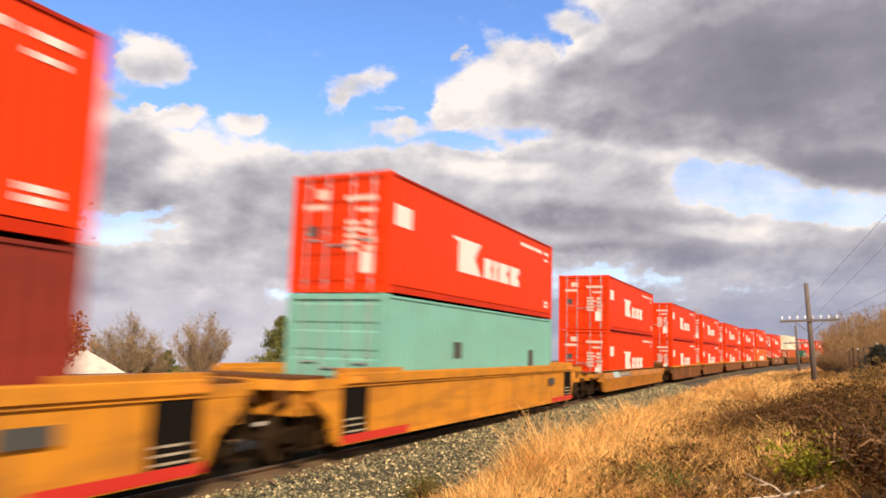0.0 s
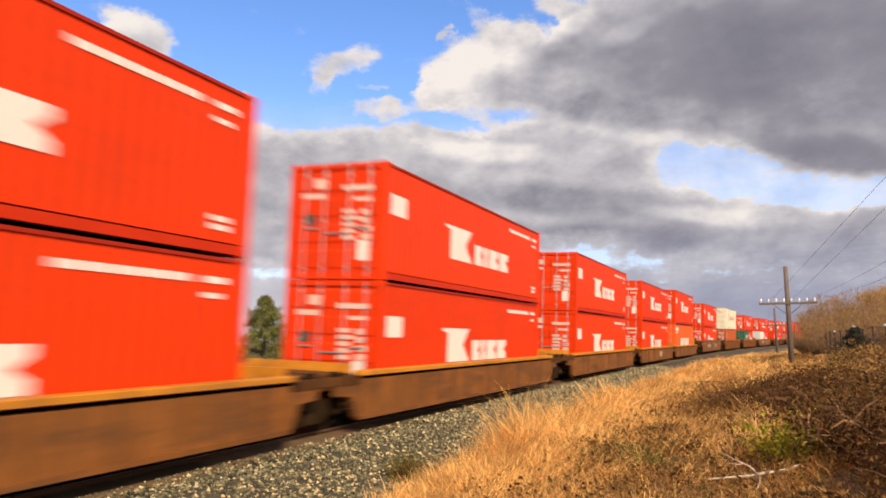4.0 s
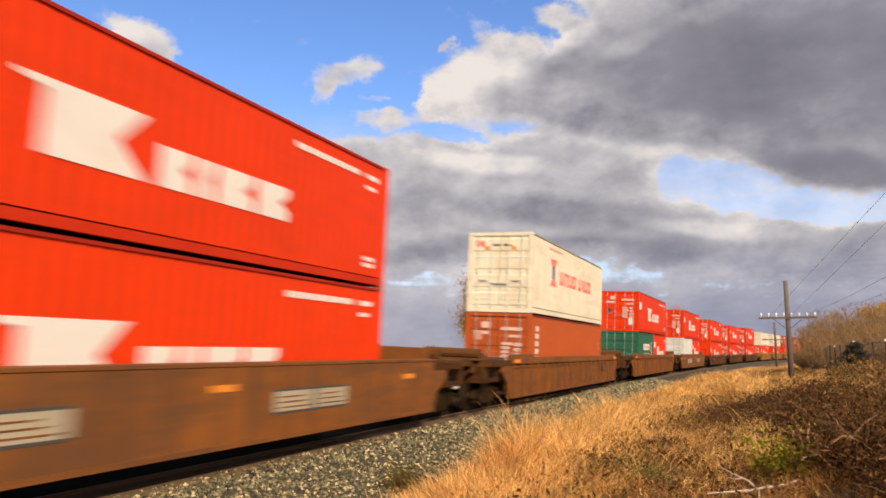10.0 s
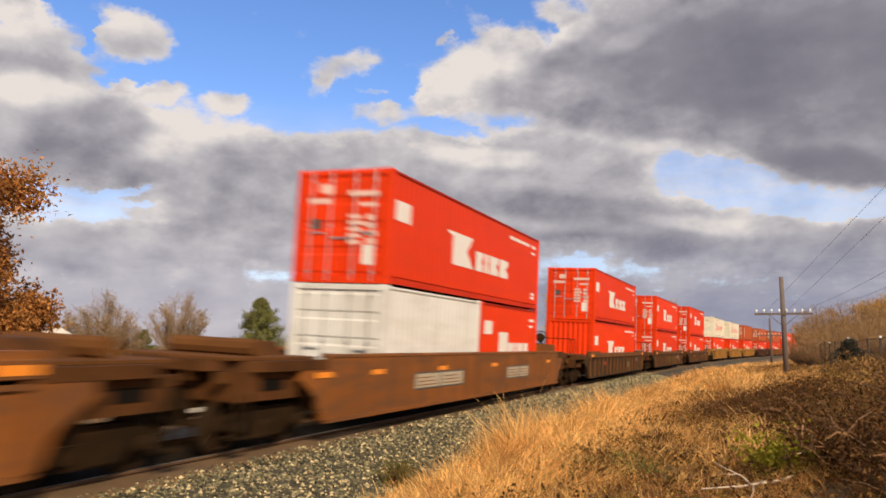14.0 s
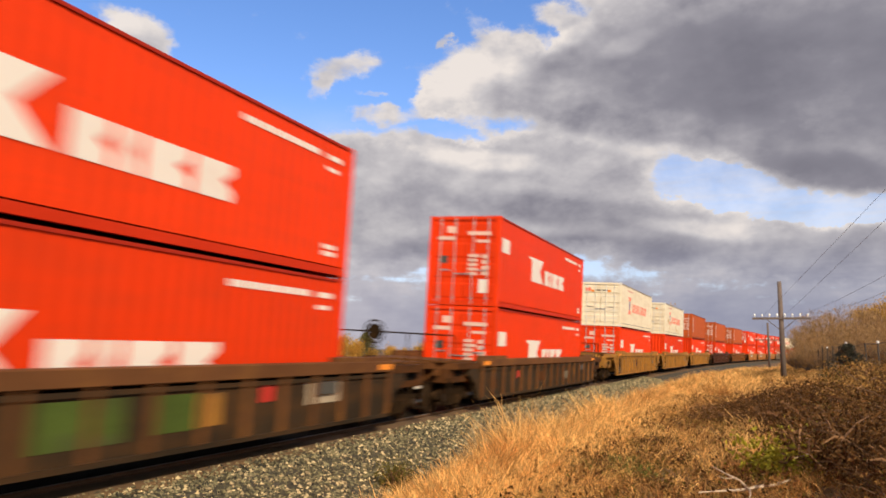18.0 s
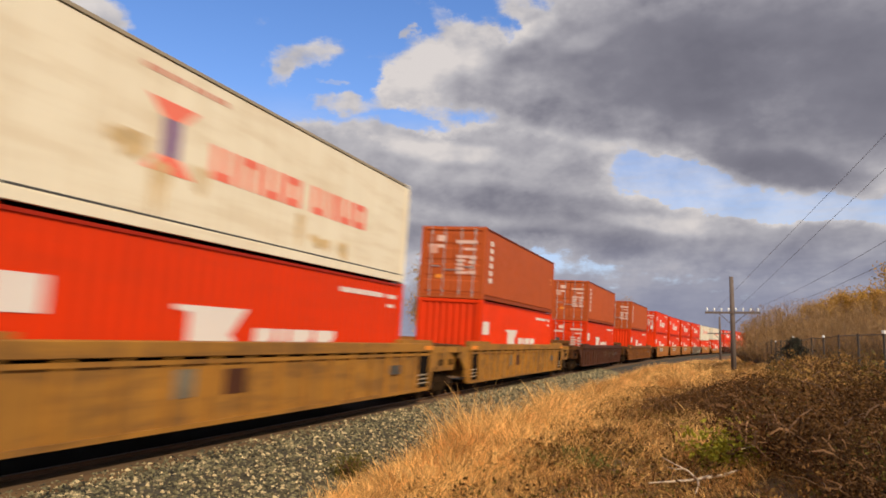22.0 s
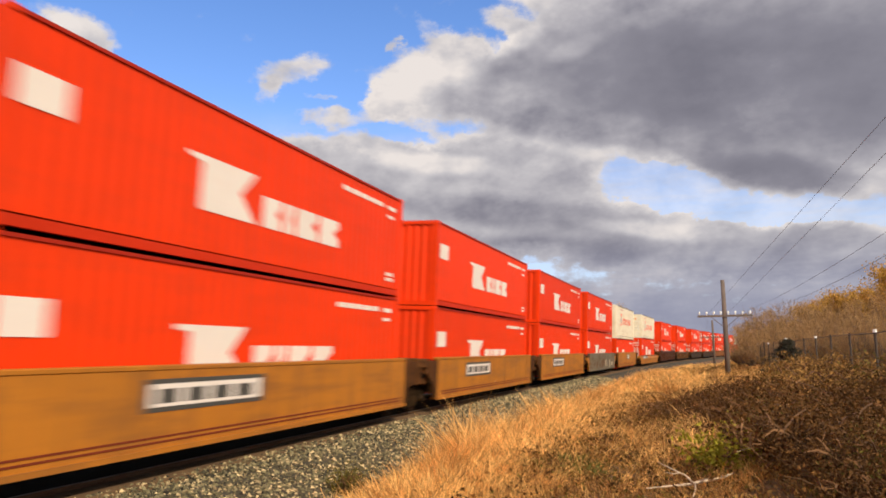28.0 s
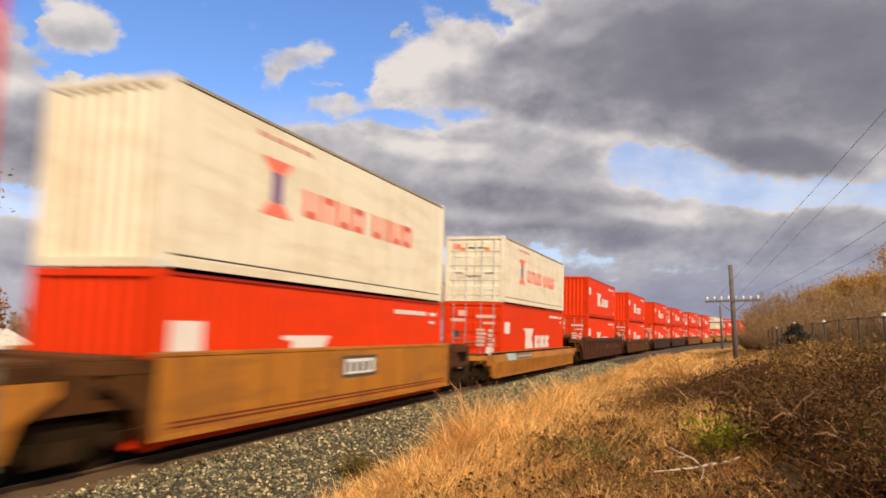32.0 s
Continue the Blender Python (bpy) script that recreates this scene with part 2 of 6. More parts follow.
# ---------------------------------------------------------------- materials
def material(name, rgb, rough=0.6, metal=0.0, vary=0.12, grain=(3.0, 40.0), dirt=(0.10, 0.075, 0.05), dirty=0.0,
             streaky=False, bump=0.0, bump_scale=60.0, spread=0.0, island=0.0, coat=0.0, shine=0.5, through_light=0.0):
    """A worn surface: two scales of tone, grime in blotches or vertical streaks, fine relief."""
    m = bpy.data.materials.new(name)
    m.use_nodes = True
    n = Nodes(m.node_tree)
    out = n.add("ShaderNodeOutputMaterial")
    b = n.add("ShaderNodeBsdfPrincipled")
    co = n.add("ShaderNodeTexCoord").outputs["Object"]
    info = n.add("ShaderNodeObjectInfo")
    comb = n.add("ShaderNodeCombineXYZ")
    n.put(comb.inputs[0], n.math("MULTIPLY", info.outputs["Random"], 37.0))
    n.put(comb.inputs[1], n.math("MULTIPLY", info.outputs["Random"], 91.0))
    shift = n.vmath("ADD", co, comb.outputs[0])
    big = n.noise(shift, grain[0] * 0.25, 4, 0.6)[0]
    small = n.noise(shift, grain[1] * 0.25, 5, 0.6)[0]
    tone = n.math("MULTIPLY_ADD", n.math("ADD", n.math("SUBTRACT", big, 0.5), n.math("MULTIPLY", n.math("SUBTRACT", small, 0.5), 0.6)), vary * 2.4, 1.0)
    if spread:
        tone = n.math("MULTIPLY", tone, n.math("MULTIPLY_ADD", info.outputs["Random"], 2 * spread, 1 - spread))
    if island:
        isl = n.add("ShaderNodeNewGeometry").outputs["Random Per Island"]
        tone = n.math("MULTIPLY", tone, n.math("MULTIPLY_ADD", isl, 2 * island, 1 - island))
    grey = n.add("ShaderNodeCombineColor")
    for s in grey.inputs:
        n.put(s, tone)
    col = n.mix(1.0, (*rgb,), grey.outputs[0], "MULTIPLY")
    if dirty:
        where = n.vmath("MULTIPLY", shift, (1.0, 3.0, 0.25)) if streaky else shift
        d = n.noise(where, 1.4, 6, 0.65)[0]
        col = n.mix(n.step(d, 0.44 if streaky else 0.5, 0.70, 0.0, dirty), col, dirt)
        if streaky:                     # long scuffs and grime that run with the wall
            d = n.noise(n.vmath("MULTIPLY", shift, (1.0, 0.35, 2.2)), 1.3, 5, 0.6)[0]
            col = n.mix(n.step(d, 0.44, 0.66, 0.0, dirty * 0.75), col, dirt)
    n.put(b.inputs["Base Color"], col)
    b.inputs["Metallic"].default_value = metal
    n.put(b.inputs["Roughness"], n.math("MULTIPLY_ADD", small, 0.25, rough - 0.12, clamp=True))
    b.inputs["Specular IOR Level"].default_value = shine
    if through_light:
        tr = n.add("ShaderNodeBsdfTranslucent")
        n.put(tr.inputs["Color"], col)
        mx = n.add("ShaderNodeMixShader")
        mx.inputs[0].default_value = through_light
        n.link(b.outputs[0], mx.inputs[1])
        n.link(tr.outputs[0], mx.inputs[2])
        n.link(mx.outputs[0], out.inputs[0])
    else:
        n.link(b.outputs[0], out.inputs[0])
    if coat:
        b.inputs["Coat Weight"].default_value = coat
        b.inputs["Coat Roughness"].default_value = 0.25
    if bump:
        bp = n.add("ShaderNodeBump")
        n.put(bp.inputs["Height"], n.noise(shift, bump_scale, 4, 0.6)[0])
        bp.inputs["Strength"].default_value = bump
        bp.inputs["Distance"].default_value = 0.01
        n.link(bp.outputs[0], b.inputs["Normal"])
    return m


RED = (0.74, 0.042, 0.004)
M = {
    "red": material("red_paint", RED, 0.5, vary=0.10, dirty=0.22, streaky=True, dirt=(0.40, 0.04, 0.010), spread=0.10, shine=0.12),
    "brown": material("orange_brown_paint", (0.44, 0.085, 0.018), 0.55, vary=0.10, dirty=0.25, streaky=True, dirt=(0.25, 0.06, 0.02), spread=0.08, shine=0.15),
    "maroon": material("dark_red_paint", (0.22, 0.03, 0.018), 0.55, vary=0.14, dirty=0.3, streaky=True, dirt=(0.1, 0.02, 0.01), spread=0.08, shine=0.15),
    "orange": material("orange_paint", (0.80, 0.115, 0.018), 0.5, vary=0.08, dirty=0.2, streaky=True, dirt=(0.5, 0.1, 0.02), shine=0.15),
    "teal": material("pale_teal_paint", (0.17, 0.42, 0.33), 0.55, vary=0.10, dirty=0.25, streaky=True, dirt=(0.18, 0.26, 0.2), shine=0.15),
    "green": material("dark_green_paint", (0.025, 0.12, 0.065), 0.5, vary=0.10, dirty=0.2, streaky=True, dirt=(0.02, 0.06, 0.04), shine=0.15),
    "white": material("cream_white_paint", (0.80, 0.735, 0.54), 0.5, vary=0.05, dirty=0.30, streaky=True, dirt=(0.50, 0.34, 0.16), spread=0.03, shine=0.15),
    "grey_white": material("grey_white_paint", (0.68, 0.67, 0.60), 0.5, vary=0.06, dirty=0.3, streaky=True, dirt=(0.4, 0.36, 0.28), shine=0.15),
    "edge_red": material("darker_red_edge", (0.34, 0.020, 0.006), 0.6, vary=0.2, shine=0.15),
    "rail_red": material("scuffed_red_rail", (0.52, 0.028, 0.005), 0.55, vary=0.2, shine=0.12),
    "rail_brown": material("scuffed_brown_rail", (0.27, 0.052, 0.014), 0.55, vary=0.2, shine=0.12),
    "edge_brown": material("darker_brown_edge", (0.16, 0.03, 0.012), 0.6, vary=0.2, shine=0.15),
    "rust_stain": material("pale_rust_stain", (0.60, 0.43, 0.20), 0.6, vary=0.5, grain=(14.0, 60.0), dirty=0.6, dirt=(0.74, 0.66, 0.46)),
    "edge_white": material("darker_pale_edge", (0.32, 0.27, 0.18), 0.6, vary=0.2, shine=0.15),
    "mark": material("white_lettering", (0.74, 0.69, 0.60), 0.5, vary=0.06, dirty=0.15, dirt=(0.6, 0.35, 0.25)),
    "plate": material("grimy_pale_plate", (0.40, 0.33, 0.22), 0.6, vary=0.25, dirty=0.5, dirt=(0.2, 0.14, 0.08)),
    "mark_worn": material("worn_pinkish_lettering", (0.72, 0.48, 0.38), 0.55, vary=0.12),
    "mark_peach": material("faded_peach_lettering", (0.82, 0.27, 0.10), 0.55, vary=0.15),
    "mark_red": material("red_lettering", (0.86, 0.19, 0.11), 0.5, vary=0.08),
    "mark_blue": material("navy_lettering", (0.16, 0.06, 0.20), 0.5, vary=0.08),
    "mark_green": material("green_emblem", (0.03, 0.22, 0.08), 0.5),
    "mark_sky": material("sky_blue_paint", (0.30, 0.40, 0.38), 0.6, vary=0.2, dirty=0.5, dirt=(0.3, 0.2, 0.08)),
    "mark_amber": material("amber_decal", (0.80, 0.25, 0.02), 0.5),
    "mark_dark": material("dark_decal", (0.06, 0.06, 0.05), 0.5),
    "mark_faint": material("faded_lettering", (0.62, 0.30, 0.20), 0.55, vary=0.1),
    "rod": material("galvanised_steel", (0.42, 0.40, 0.37), 0.45, metal=0.7, vary=0.15),
    "steel": material("dark_greasy_steel", (0.020, 0.0115, 0.005), 0.85, vary=0.5, dirty=0.6, dirt=(0.075, 0.038, 0.015), bump=0.3, shine=0.05),
    "deck": material("rusty_walkway_steel", (0.115, 0.046, 0.013), 0.85, vary=0.3, dirty=0.5, dirt=(0.04, 0.022, 0.012), shine=0.1),
    "tread": material("worn_wheel_steel", (0.034, 0.019, 0.008), 0.6, metal=0.2, vary=0.2, shine=0.2),
    # near-black: underframe shade put into the colour; black number panels share it
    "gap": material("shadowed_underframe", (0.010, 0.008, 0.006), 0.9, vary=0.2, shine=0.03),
    "w_yellow": material("yellow_wagon_paint", (0.60, 0.23, 0.020), 0.55, vary=0.2, dirty=0.65, streaky=True, dirt=(0.27, 0.11, 0.025), spread=0.05, shine=0.15),
    "w_amber": material("amber_wagon_paint", (0.42, 0.155, 0.018), 0.55, vary=0.2, dirty=0.7, streaky=True, dirt=(0.20, 0.085, 0.025), spread=0.05, shine=0.15),
    "w_ochre": material("ochre_wagon_paint", (0.36, 0.165, 0.028), 0.6, vary=0.25, dirty=0.7, streaky=True, dirt=(0.12, 0.065, 0.028), spread=0.06, shine=0.15),
    "w_rust": material("rust_brown_wagon_paint", (0.22, 0.074, 0.015), 0.65, vary=0.3, dirty=0.75, streaky=True, dirt=(0.10, 0.05, 0.025), spread=0.08, shine=0.15),
    "w_brown": material("brown_wagon_paint", (0.225, 0.080, 0.018), 0.65, vary=0.45, dirty=0.75, streaky=True, dirt=(0.075, 0.037, 0.018), spread=0.08, shine=0.15),
    "w_maroon": material("maroon_wagon_paint", (0.075, 0.026, 0.013), 0.6, vary=0.35, dirty=0.6, streaky=True, dirt=(0.050, 0.024, 0.012), spread=0.06, shine=0.15),
    "w_black": material("grimy_black_wagon_paint", (0.030, 0.020, 0.010), 0.65, vary=0.5, dirty=0.8, streaky=True, dirt=(0.066, 0.032, 0.011), spread=0.1, shine=0.15),
    "w_faded_green": material("faded_green_paint", (0.055, 0.085, 0.016), 0.65, vary=0.5, dirty=0.8, dirt=(0.06, 0.05, 0.03), shine=0.12),
    # grimy brown, darkened further so the colour carries the wagon ends' shade
    "w_end": material("grimy_shaded_end_steel", (0.080, 0.031, 0.009), 0.75, vary=0.5, dirty=0.85, dirt=(0.020, 0.011, 0.005), shine=0.1),
    "w_grey": material("grey_wagon_paint", (0.165, 0.145, 0.10), 0.6, vary=0.6, grain=(5.0, 40.0), dirty=0.9, streaky=True, dirt=(0.095, 0.062, 0.028), spread=0.05, shine=0.15),
    "w_black_edge": material("rust_bitten_black_paint", (0.12, 0.05, 0.018), 0.7, vary=0.4, dirty=0.8, dirt=(0.20, 0.085, 0.022), spread=0.1, shine=0.12),
    "stripe": material("red_reflective_stripe", (0.55, 0.03, 0.02), 0.4),
    "rail": material("rail_steel", (0.11, 0.055, 0.022), 0.8, metal=0.0, vary=0.25),
    "rail_top": material("polished_railhead", (0.22, 0.19, 0.16), 0.5, metal=0.5, vary=0.1),
    "tie": material("weathered_timber", (0.025, 0.017, 0.011), 0.85, vary=0.3, grain=(6, 80), bump=0.5, bump_scale=30, spread=0.25),
    "stone": material("ballast_stone", (0.115, 0.100, 0.048), 0.85, vary=0.4, grain=(3, 90), island=0.9),
    "pale_stone": material("pale_ballast_stone", (0.42, 0.325, 0.165), 0.85, vary=0.2, grain=(8, 90), island=0.5),
    "ballast": material("ballast_bed", (0.040, 0.034, 0.016), 0.9, vary=0.6, grain=(8, 160), bump=1.0, bump_scale=22, dirty=0.5, dirt=(0.07, 0.06, 0.045)),
    "dusty": material("rust_dusted_ballast", (0.125, 0.070, 0.026), 0.95, vary=0.4, grain=(6, 120), bump=0.8, bump_scale=25, dirty=0.5, dirt=(0.075, 0.044, 0.018)),
    # near-black colour deepens the wagons' shade on the ballast
    "bed_shade": material("shade_blackened_ballast", (0.016, 0.011, 0.006), 0.9, vary=0.4, grain=(6, 120), bump=0.8, bump_scale=25, shine=0.1),
    "ground": material("dry_ground", (0.13, 0.068, 0.020), 0.95, vary=0.45, grain=(3.0, 50), dirty=0.7, dirt=(0.06, 0.036, 0.012), bump=0.8, bump_scale=12),
    "straw": material("dry_grass", (0.80, 0.475, 0.155), 0.75, vary=0.5, grain=(5.0, 30), island=0.6, dirty=0.7, dirt=(0.30, 0.135, 0.04), through_light=0.35, shine=0.2),
    "straw_b": material("matted_grass", (0.40, 0.215, 0.062), 0.8, vary=0.35, grain=(4, 30), island=0.6, dirty=0.8, dirt=(0.10, 0.062, 0.014), through_light=0.35, shine=0.2),
    "green_grass": material("green_grass", (0.17, 0.19, 0.045), 0.7, vary=0.2, island=0.4, through_light=0.35, shine=0.2),
    "cane": material("dead_weed_stems", (0.25, 0.115, 0.038), 0.85, vary=0.4, grain=(3, 20), island=0.6, through_light=0.15, shine=0.1),
    "twig": material("brown_twigs", (0.15, 0.074, 0.028), 0.85, vary=0.25, island=0.6),
    "dead_wood": material("bleached_branch", (0.52, 0.40, 0.27), 0.8, vary=0.2, grain=(8, 60), bump=0.4),
    "bark": material("grey_brown_bark", (0.13, 0.10, 0.078), 0.9, vary=0.3, grain=(6, 60), bump=0.6, bump_scale=25),
    "pale_bark": material("pale_twigs", (0.26, 0.20, 0.15), 0.9, vary=0.25, island=0.3),
    "leaf_rust": material("rust_brown_leaves", (0.42, 0.185, 0.05), 0.7, vary=0.25, grain=(0.8, 8), island=0.65, through_light=0.35, shine=0.2),
    "leaf_dark": material("dark_brown_leaves", (0.110, 0.052, 0.014), 0.75, vary=0.7, grain=(5, 20), island=0.6, through_light=0.35, shine=0.2),
    "leaf_tan": material("tan_dry_leaves", (0.28, 0.155, 0.045), 0.8, vary=0.4, grain=(2, 12), island=0.7, through_light=0.35, shine=0.15),
    "leaf_olive": material("olive_leaves", (0.125, 0.105, 0.018), 0.7, vary=0.3, grain=(1, 10), island=0.5, through_light=0.35, shine=0.2),
    "leaf_lime": material("yellow_green_leaves", (0.34, 0.31, 0.028), 0.6, vary=0.2, island=0.4, through_light=0.35, shine=0.2),
    "leaf_yellow": material("yellow_autumn_leaves", (0.52, 0.30, 0.06), 0.7, vary=0.25, grain=(0.6, 6), island=0.45, through_light=0.35, shine=0.2),
    "leaf_thicket": material("thicket_twigs", (0.33, 0.20, 0.085), 0.85, vary=0.3, grain=(0.6, 6), island=0.5, through_light=0.2, shine=0.2),
    "twig_grey": material("grey_brown_twigs", (0.34, 0.235, 0.135), 0.85, vary=0.2, grain=(0.6, 6), island=0.4, through_light=0.3, shine=0.2),
    "juniper": material("dark_juniper_leaves", (0.035, 0.034, 0.018), 0.8, vary=0.3, grain=(1, 10), island=0.5),
    "needle": material("spruce_needles", (0.155, 0.155, 0.036), 0.7, vary=0.3, grain=(1, 10), island=0.5),
    "pole": material("weathered_pole_timber", (0.13, 0.10, 0.08), 0.9, vary=0.3, grain=(5, 60), bump=0.5, bump_scale=20),
    "glass": material("insulator_glass", (0.72, 0.74, 0.68), 0.3, vary=0.1),
    "wire": material("line_wire", (0.10, 0.10, 0.11), 0.6, metal=0.0),
    "fence": material("rusty_fence_steel", (0.055, 0.042, 0.032), 0.8, metal=0.0, vary=0.3),
    "cap": material("white_post_cap", (0.75, 0.75, 0.72), 0.5),
    "roof_white": material("white_roof_sheet", (0.52, 0.47, 0.38), 0.7, vary=0.25, grain=(2, 20), dirty=0.5, dirt=(0.3, 0.26, 0.2), shine=0.15),
    "wall_pale": material("pale_wall", (0.30, 0.26, 0.21), 0.8, vary=0.1),
    "pane": material("dark_window", (0.05, 0.06, 0.07), 0.15),
}


# ---------------------------------------------------------------- mesh helpers
def box(bm, lo, hi, taper=None):
    """An axis-aligned block from corner to corner; taper = shrink of its top in x and y."""
    (x0, y0, z0), (x1, y1, z1) = lo, hi
    tx, ty = taper or (0, 0)
    v = [bm.verts.new(c) for c in ((x0, y0, z0), (x1, y0, z0), (x1, y1, z0), (x0, y1, z0),
                                   (x0 + tx, y0 + ty, z1), (x1 - tx, y0 + ty, z1), (x1 - tx, y1 - ty, z1), (x0 + tx, y1 - ty, z1))]
    for f in ((3, 2, 1, 0), (4, 5, 6, 7), (0, 1, 5, 4), (1, 2, 6, 5), (2, 3, 7, 6), (3, 0, 4, 7)):
        bm.faces.new([v[i] for i in f])
    return v


def rounded(bm, width=0.01, segments=1):
    bmesh.ops.bevel(bm, geom=list(bm.edges), offset=width, segments=segments, affect="EDGES", profile=0.5)


def prism(bm, outline, axis, lo, hi):
    """An outline of 2D points pushed along an axis: 'x' takes (y, z), 'y' takes (x, z), 'z' takes (x, y)."""
    def at(p, h):
        return {"x": (h, p[0], p[1]), "y": (p[0], h, p[1]), "z": (p[0], p[1], h)}[axis]
    a = [bm.verts.new(at(p, lo)) for p in outline]
    b = [bm.verts.new(at(p, hi)) for p in outline]
    bm.faces.new(a[::-1])
    bm.faces.new(b)
    for i in range(len(a)):
        j = (i + 1) % len(a)
        bm.faces.new((a[i], a[j], b[j], b[i]))


def tube(bm, pts, radii, sides=6, caps=True):
    """A tapered tube through points."""
    rings, prev = [], None
    pts = [Vector(p) for p in pts]
    for i, p in enumerate(pts):
        d = (pts[min(i + 1, len(pts) - 1)] - pts[max(i - 1, 0)]).normalized()
        up = Vector((0, 0, 1)) if abs(d.z) < 0.9 else Vector((1, 0, 0))
        u = d.cross(up).normalized() if prev is None else (prev - d * prev.dot(d)).normalized()
        prev = u
        w = d.cross(u)
        r = radii[i] if isinstance(radii, (list, tuple)) else radii
        rings.append([bm.verts.new(p + (u * math.cos(2 * math.pi * k / sides) + w * math.sin(2 * math.pi * k / sides)) * r) for k in range(sides)])
    for a, b in zip(rings, rings[1:]):
        for k in range(sides):
            j = (k + 1) % sides
            bm.faces.new((a[k], a[j], b[j], b[k]))
    if caps:
        bm.faces.new(rings[0][::-1])
        bm.faces.new(rings[-1])


def to_mesh(name, bm, mat, smooth=False):
    bmesh.ops.recalc_face_normals(bm, faces=bm.faces)
    me = bpy.data.meshes.new(name)
    bm.to_mesh(me)
    bm.free()
    if smooth:
        for p in me.polygons:
            p.use_smooth = True
    for one in (mat if isinstance(mat, (list, tuple)) else [mat]):
        me.materials.append(M[one] if isinstance(one, str) else one)
    return me


STORE = {}


def part(name, build, mat, parent, label="", key=None, at=None, smooth=False):
    """One mesh object under a thing or a part. build fills a bmesh; key shares the mesh between alike parts; at is its pose."""
    me = STORE.get((name, mat, key)) if key is not None else None
    if me is None:
        bm = bmesh.new()
        build(bm)
        me = to_mesh(name, bm, mat, smooth)
        if key is not None:
            STORE[(name, mat, key)] = me
    ob = new(name, me)
    ob.parent = parent
    if at is not None:
        ob.matrix_basis = at
    if label:
        tagged(ob, label)
    return ob


def blocks(*pairs):
    """A build function for part(): several blocks in one mesh."""
    def fill(bm):
        for lo, hi in pairs:
            box(bm, lo, hi)
    return fill


def raw_mesh(name, verts, faces, mat, smooth=False):
    me = bpy.data.meshes.new(name)
    verts, faces = np.asarray(verts, dtype=np.float32), np.asarray(faces, dtype=np.int32)
    k = faces.shape[1]
    me.vertices.add(len(verts))
    me.vertices.foreach_set("co", verts.ravel())
    me.loops.add(faces.size)
    me.loops.foreach_set("vertex_index", faces.ravel())
    me.polygons.add(len(faces))
    me.polygons.foreach_set("loop_start", np.arange(0, faces.size, k, dtype=np.int32))
    me.update(calc_edges=True)
    me.polygons.foreach_set("use_smooth", np.full(len(faces), smooth))
    me.materials.append(M[mat])
    return me

# ---------------------------------------------------------------- the line of the track
CANT = 2.74                     # degrees that the track leans towards the inside of its curve
RAIL_TOP = 0.13                 # the railheads over the line that the wagons are set out from
BEND, BEND_MORE = 0.61e-3, 0.24e-5


def track_x(s):
    return BEND * s * s / 2 + BEND_MORE * abs(s) ** 3 / 6


def track_turn(s):
    return BEND * s + BEND_MORE * s * abs(s) / 2


def on_track(s):
    """The pose of a thing on the rails, s metres along the line."""
    return pose(track_x(s), s, 0, 0, CANT, -math.degrees(track_turn(s)))


# how far the train has come, in metres, second by second
SLIDE = [(0, 0.00), (1, 14.34), (2, 28.78), (3, 43.31), (4, 57.73), (7, 101.02), (8, 115.45), (9, 129.94), (10, 144.40),
         (11, 158.95), (12, 173.41), (13, 187.89), (14, 202.31), (15, 216.83), (18, 260.46), (19, 274.98), (20, 289.59),
         (21, 304.34), (22, 319.06), (23, 333.68), (24, 348.22), (25, 362.78), (27.5, 398.71), (28, 405.87), (29, 419.84),
         (30, 434.19), (31, 448.63), (32, 463.17)]
LEADS = [-6.00, 13.55, 35.21, 55.08, 71.88, 90.05, 107.92, 124.61, 146.37, 169.82, 193.44, 216.82, 239.28, 261.05, 282.75,
         305.23, 324.83, 344.32, 367.54, 390.60, 411.85, 426.96, 441.92, 456.92, 471.97, 491.27, 511.62]
TOPS = [5.81, 5.85, 5.77, 5.74, 5.75, 5.70, 5.70, 6.07, 5.80, 6.11, 5.76, 5.78, 5.77, 5.78, 6.07, 5.87, 5.89, 5.91, 5.88,
        5.85, 5.87, 5.82, 5.83, 5.84, 5.81, 5.81, 5.72]
RIDERS = []                     # (thing, metres along the train, lateral, height, half turn)


def rider(ob, s, height=0.0, turned=False, across=0.0):
    RIDERS.append((ob, s, height, turned, across))
    ob.matrix_basis = ride_pose(s, height, turned, across)


def ride_pose(s, height, turned, across):
    return on_track(s) @ pose(across, 0, height, 0, 0, 180 if turned else 0)


# ---------------------------------------------------------------- containers
def corrugated(length, height, bottom, pitch=0.278, depth=0.014, flat=0.072, slope=0.068):
    """The wavy sheet of a container wall: its outline along the wall and its depth."""
    pts, a = [(-length / 2, 0.0)], -length / 2 + 0.06
    while a + pitch < length / 2 - 0.02:
        pts += [(a, 0.0), (a + slope, -depth), (a + slope + flat, -depth), (a + 2 * slope + flat, 0.0)]
        a += pitch
    pts.append((length / 2, 0.0))
    return pts


def wall_sheet(bm, length, z0, z1, place, pitch=0.278, depth=0.014):
    pts = corrugated(length, z1, z0, pitch, depth)
    low = [bm.verts.new(place(a, d, z0)) for a, d in pts]
    top = [bm.verts.new(place(a, d, z1)) for a, d in pts]
    for i in range(len(pts) - 1):
        bm.faces.new((low[i], low[i + 1], top[i + 1], top[i]))


WIDE = 2.438


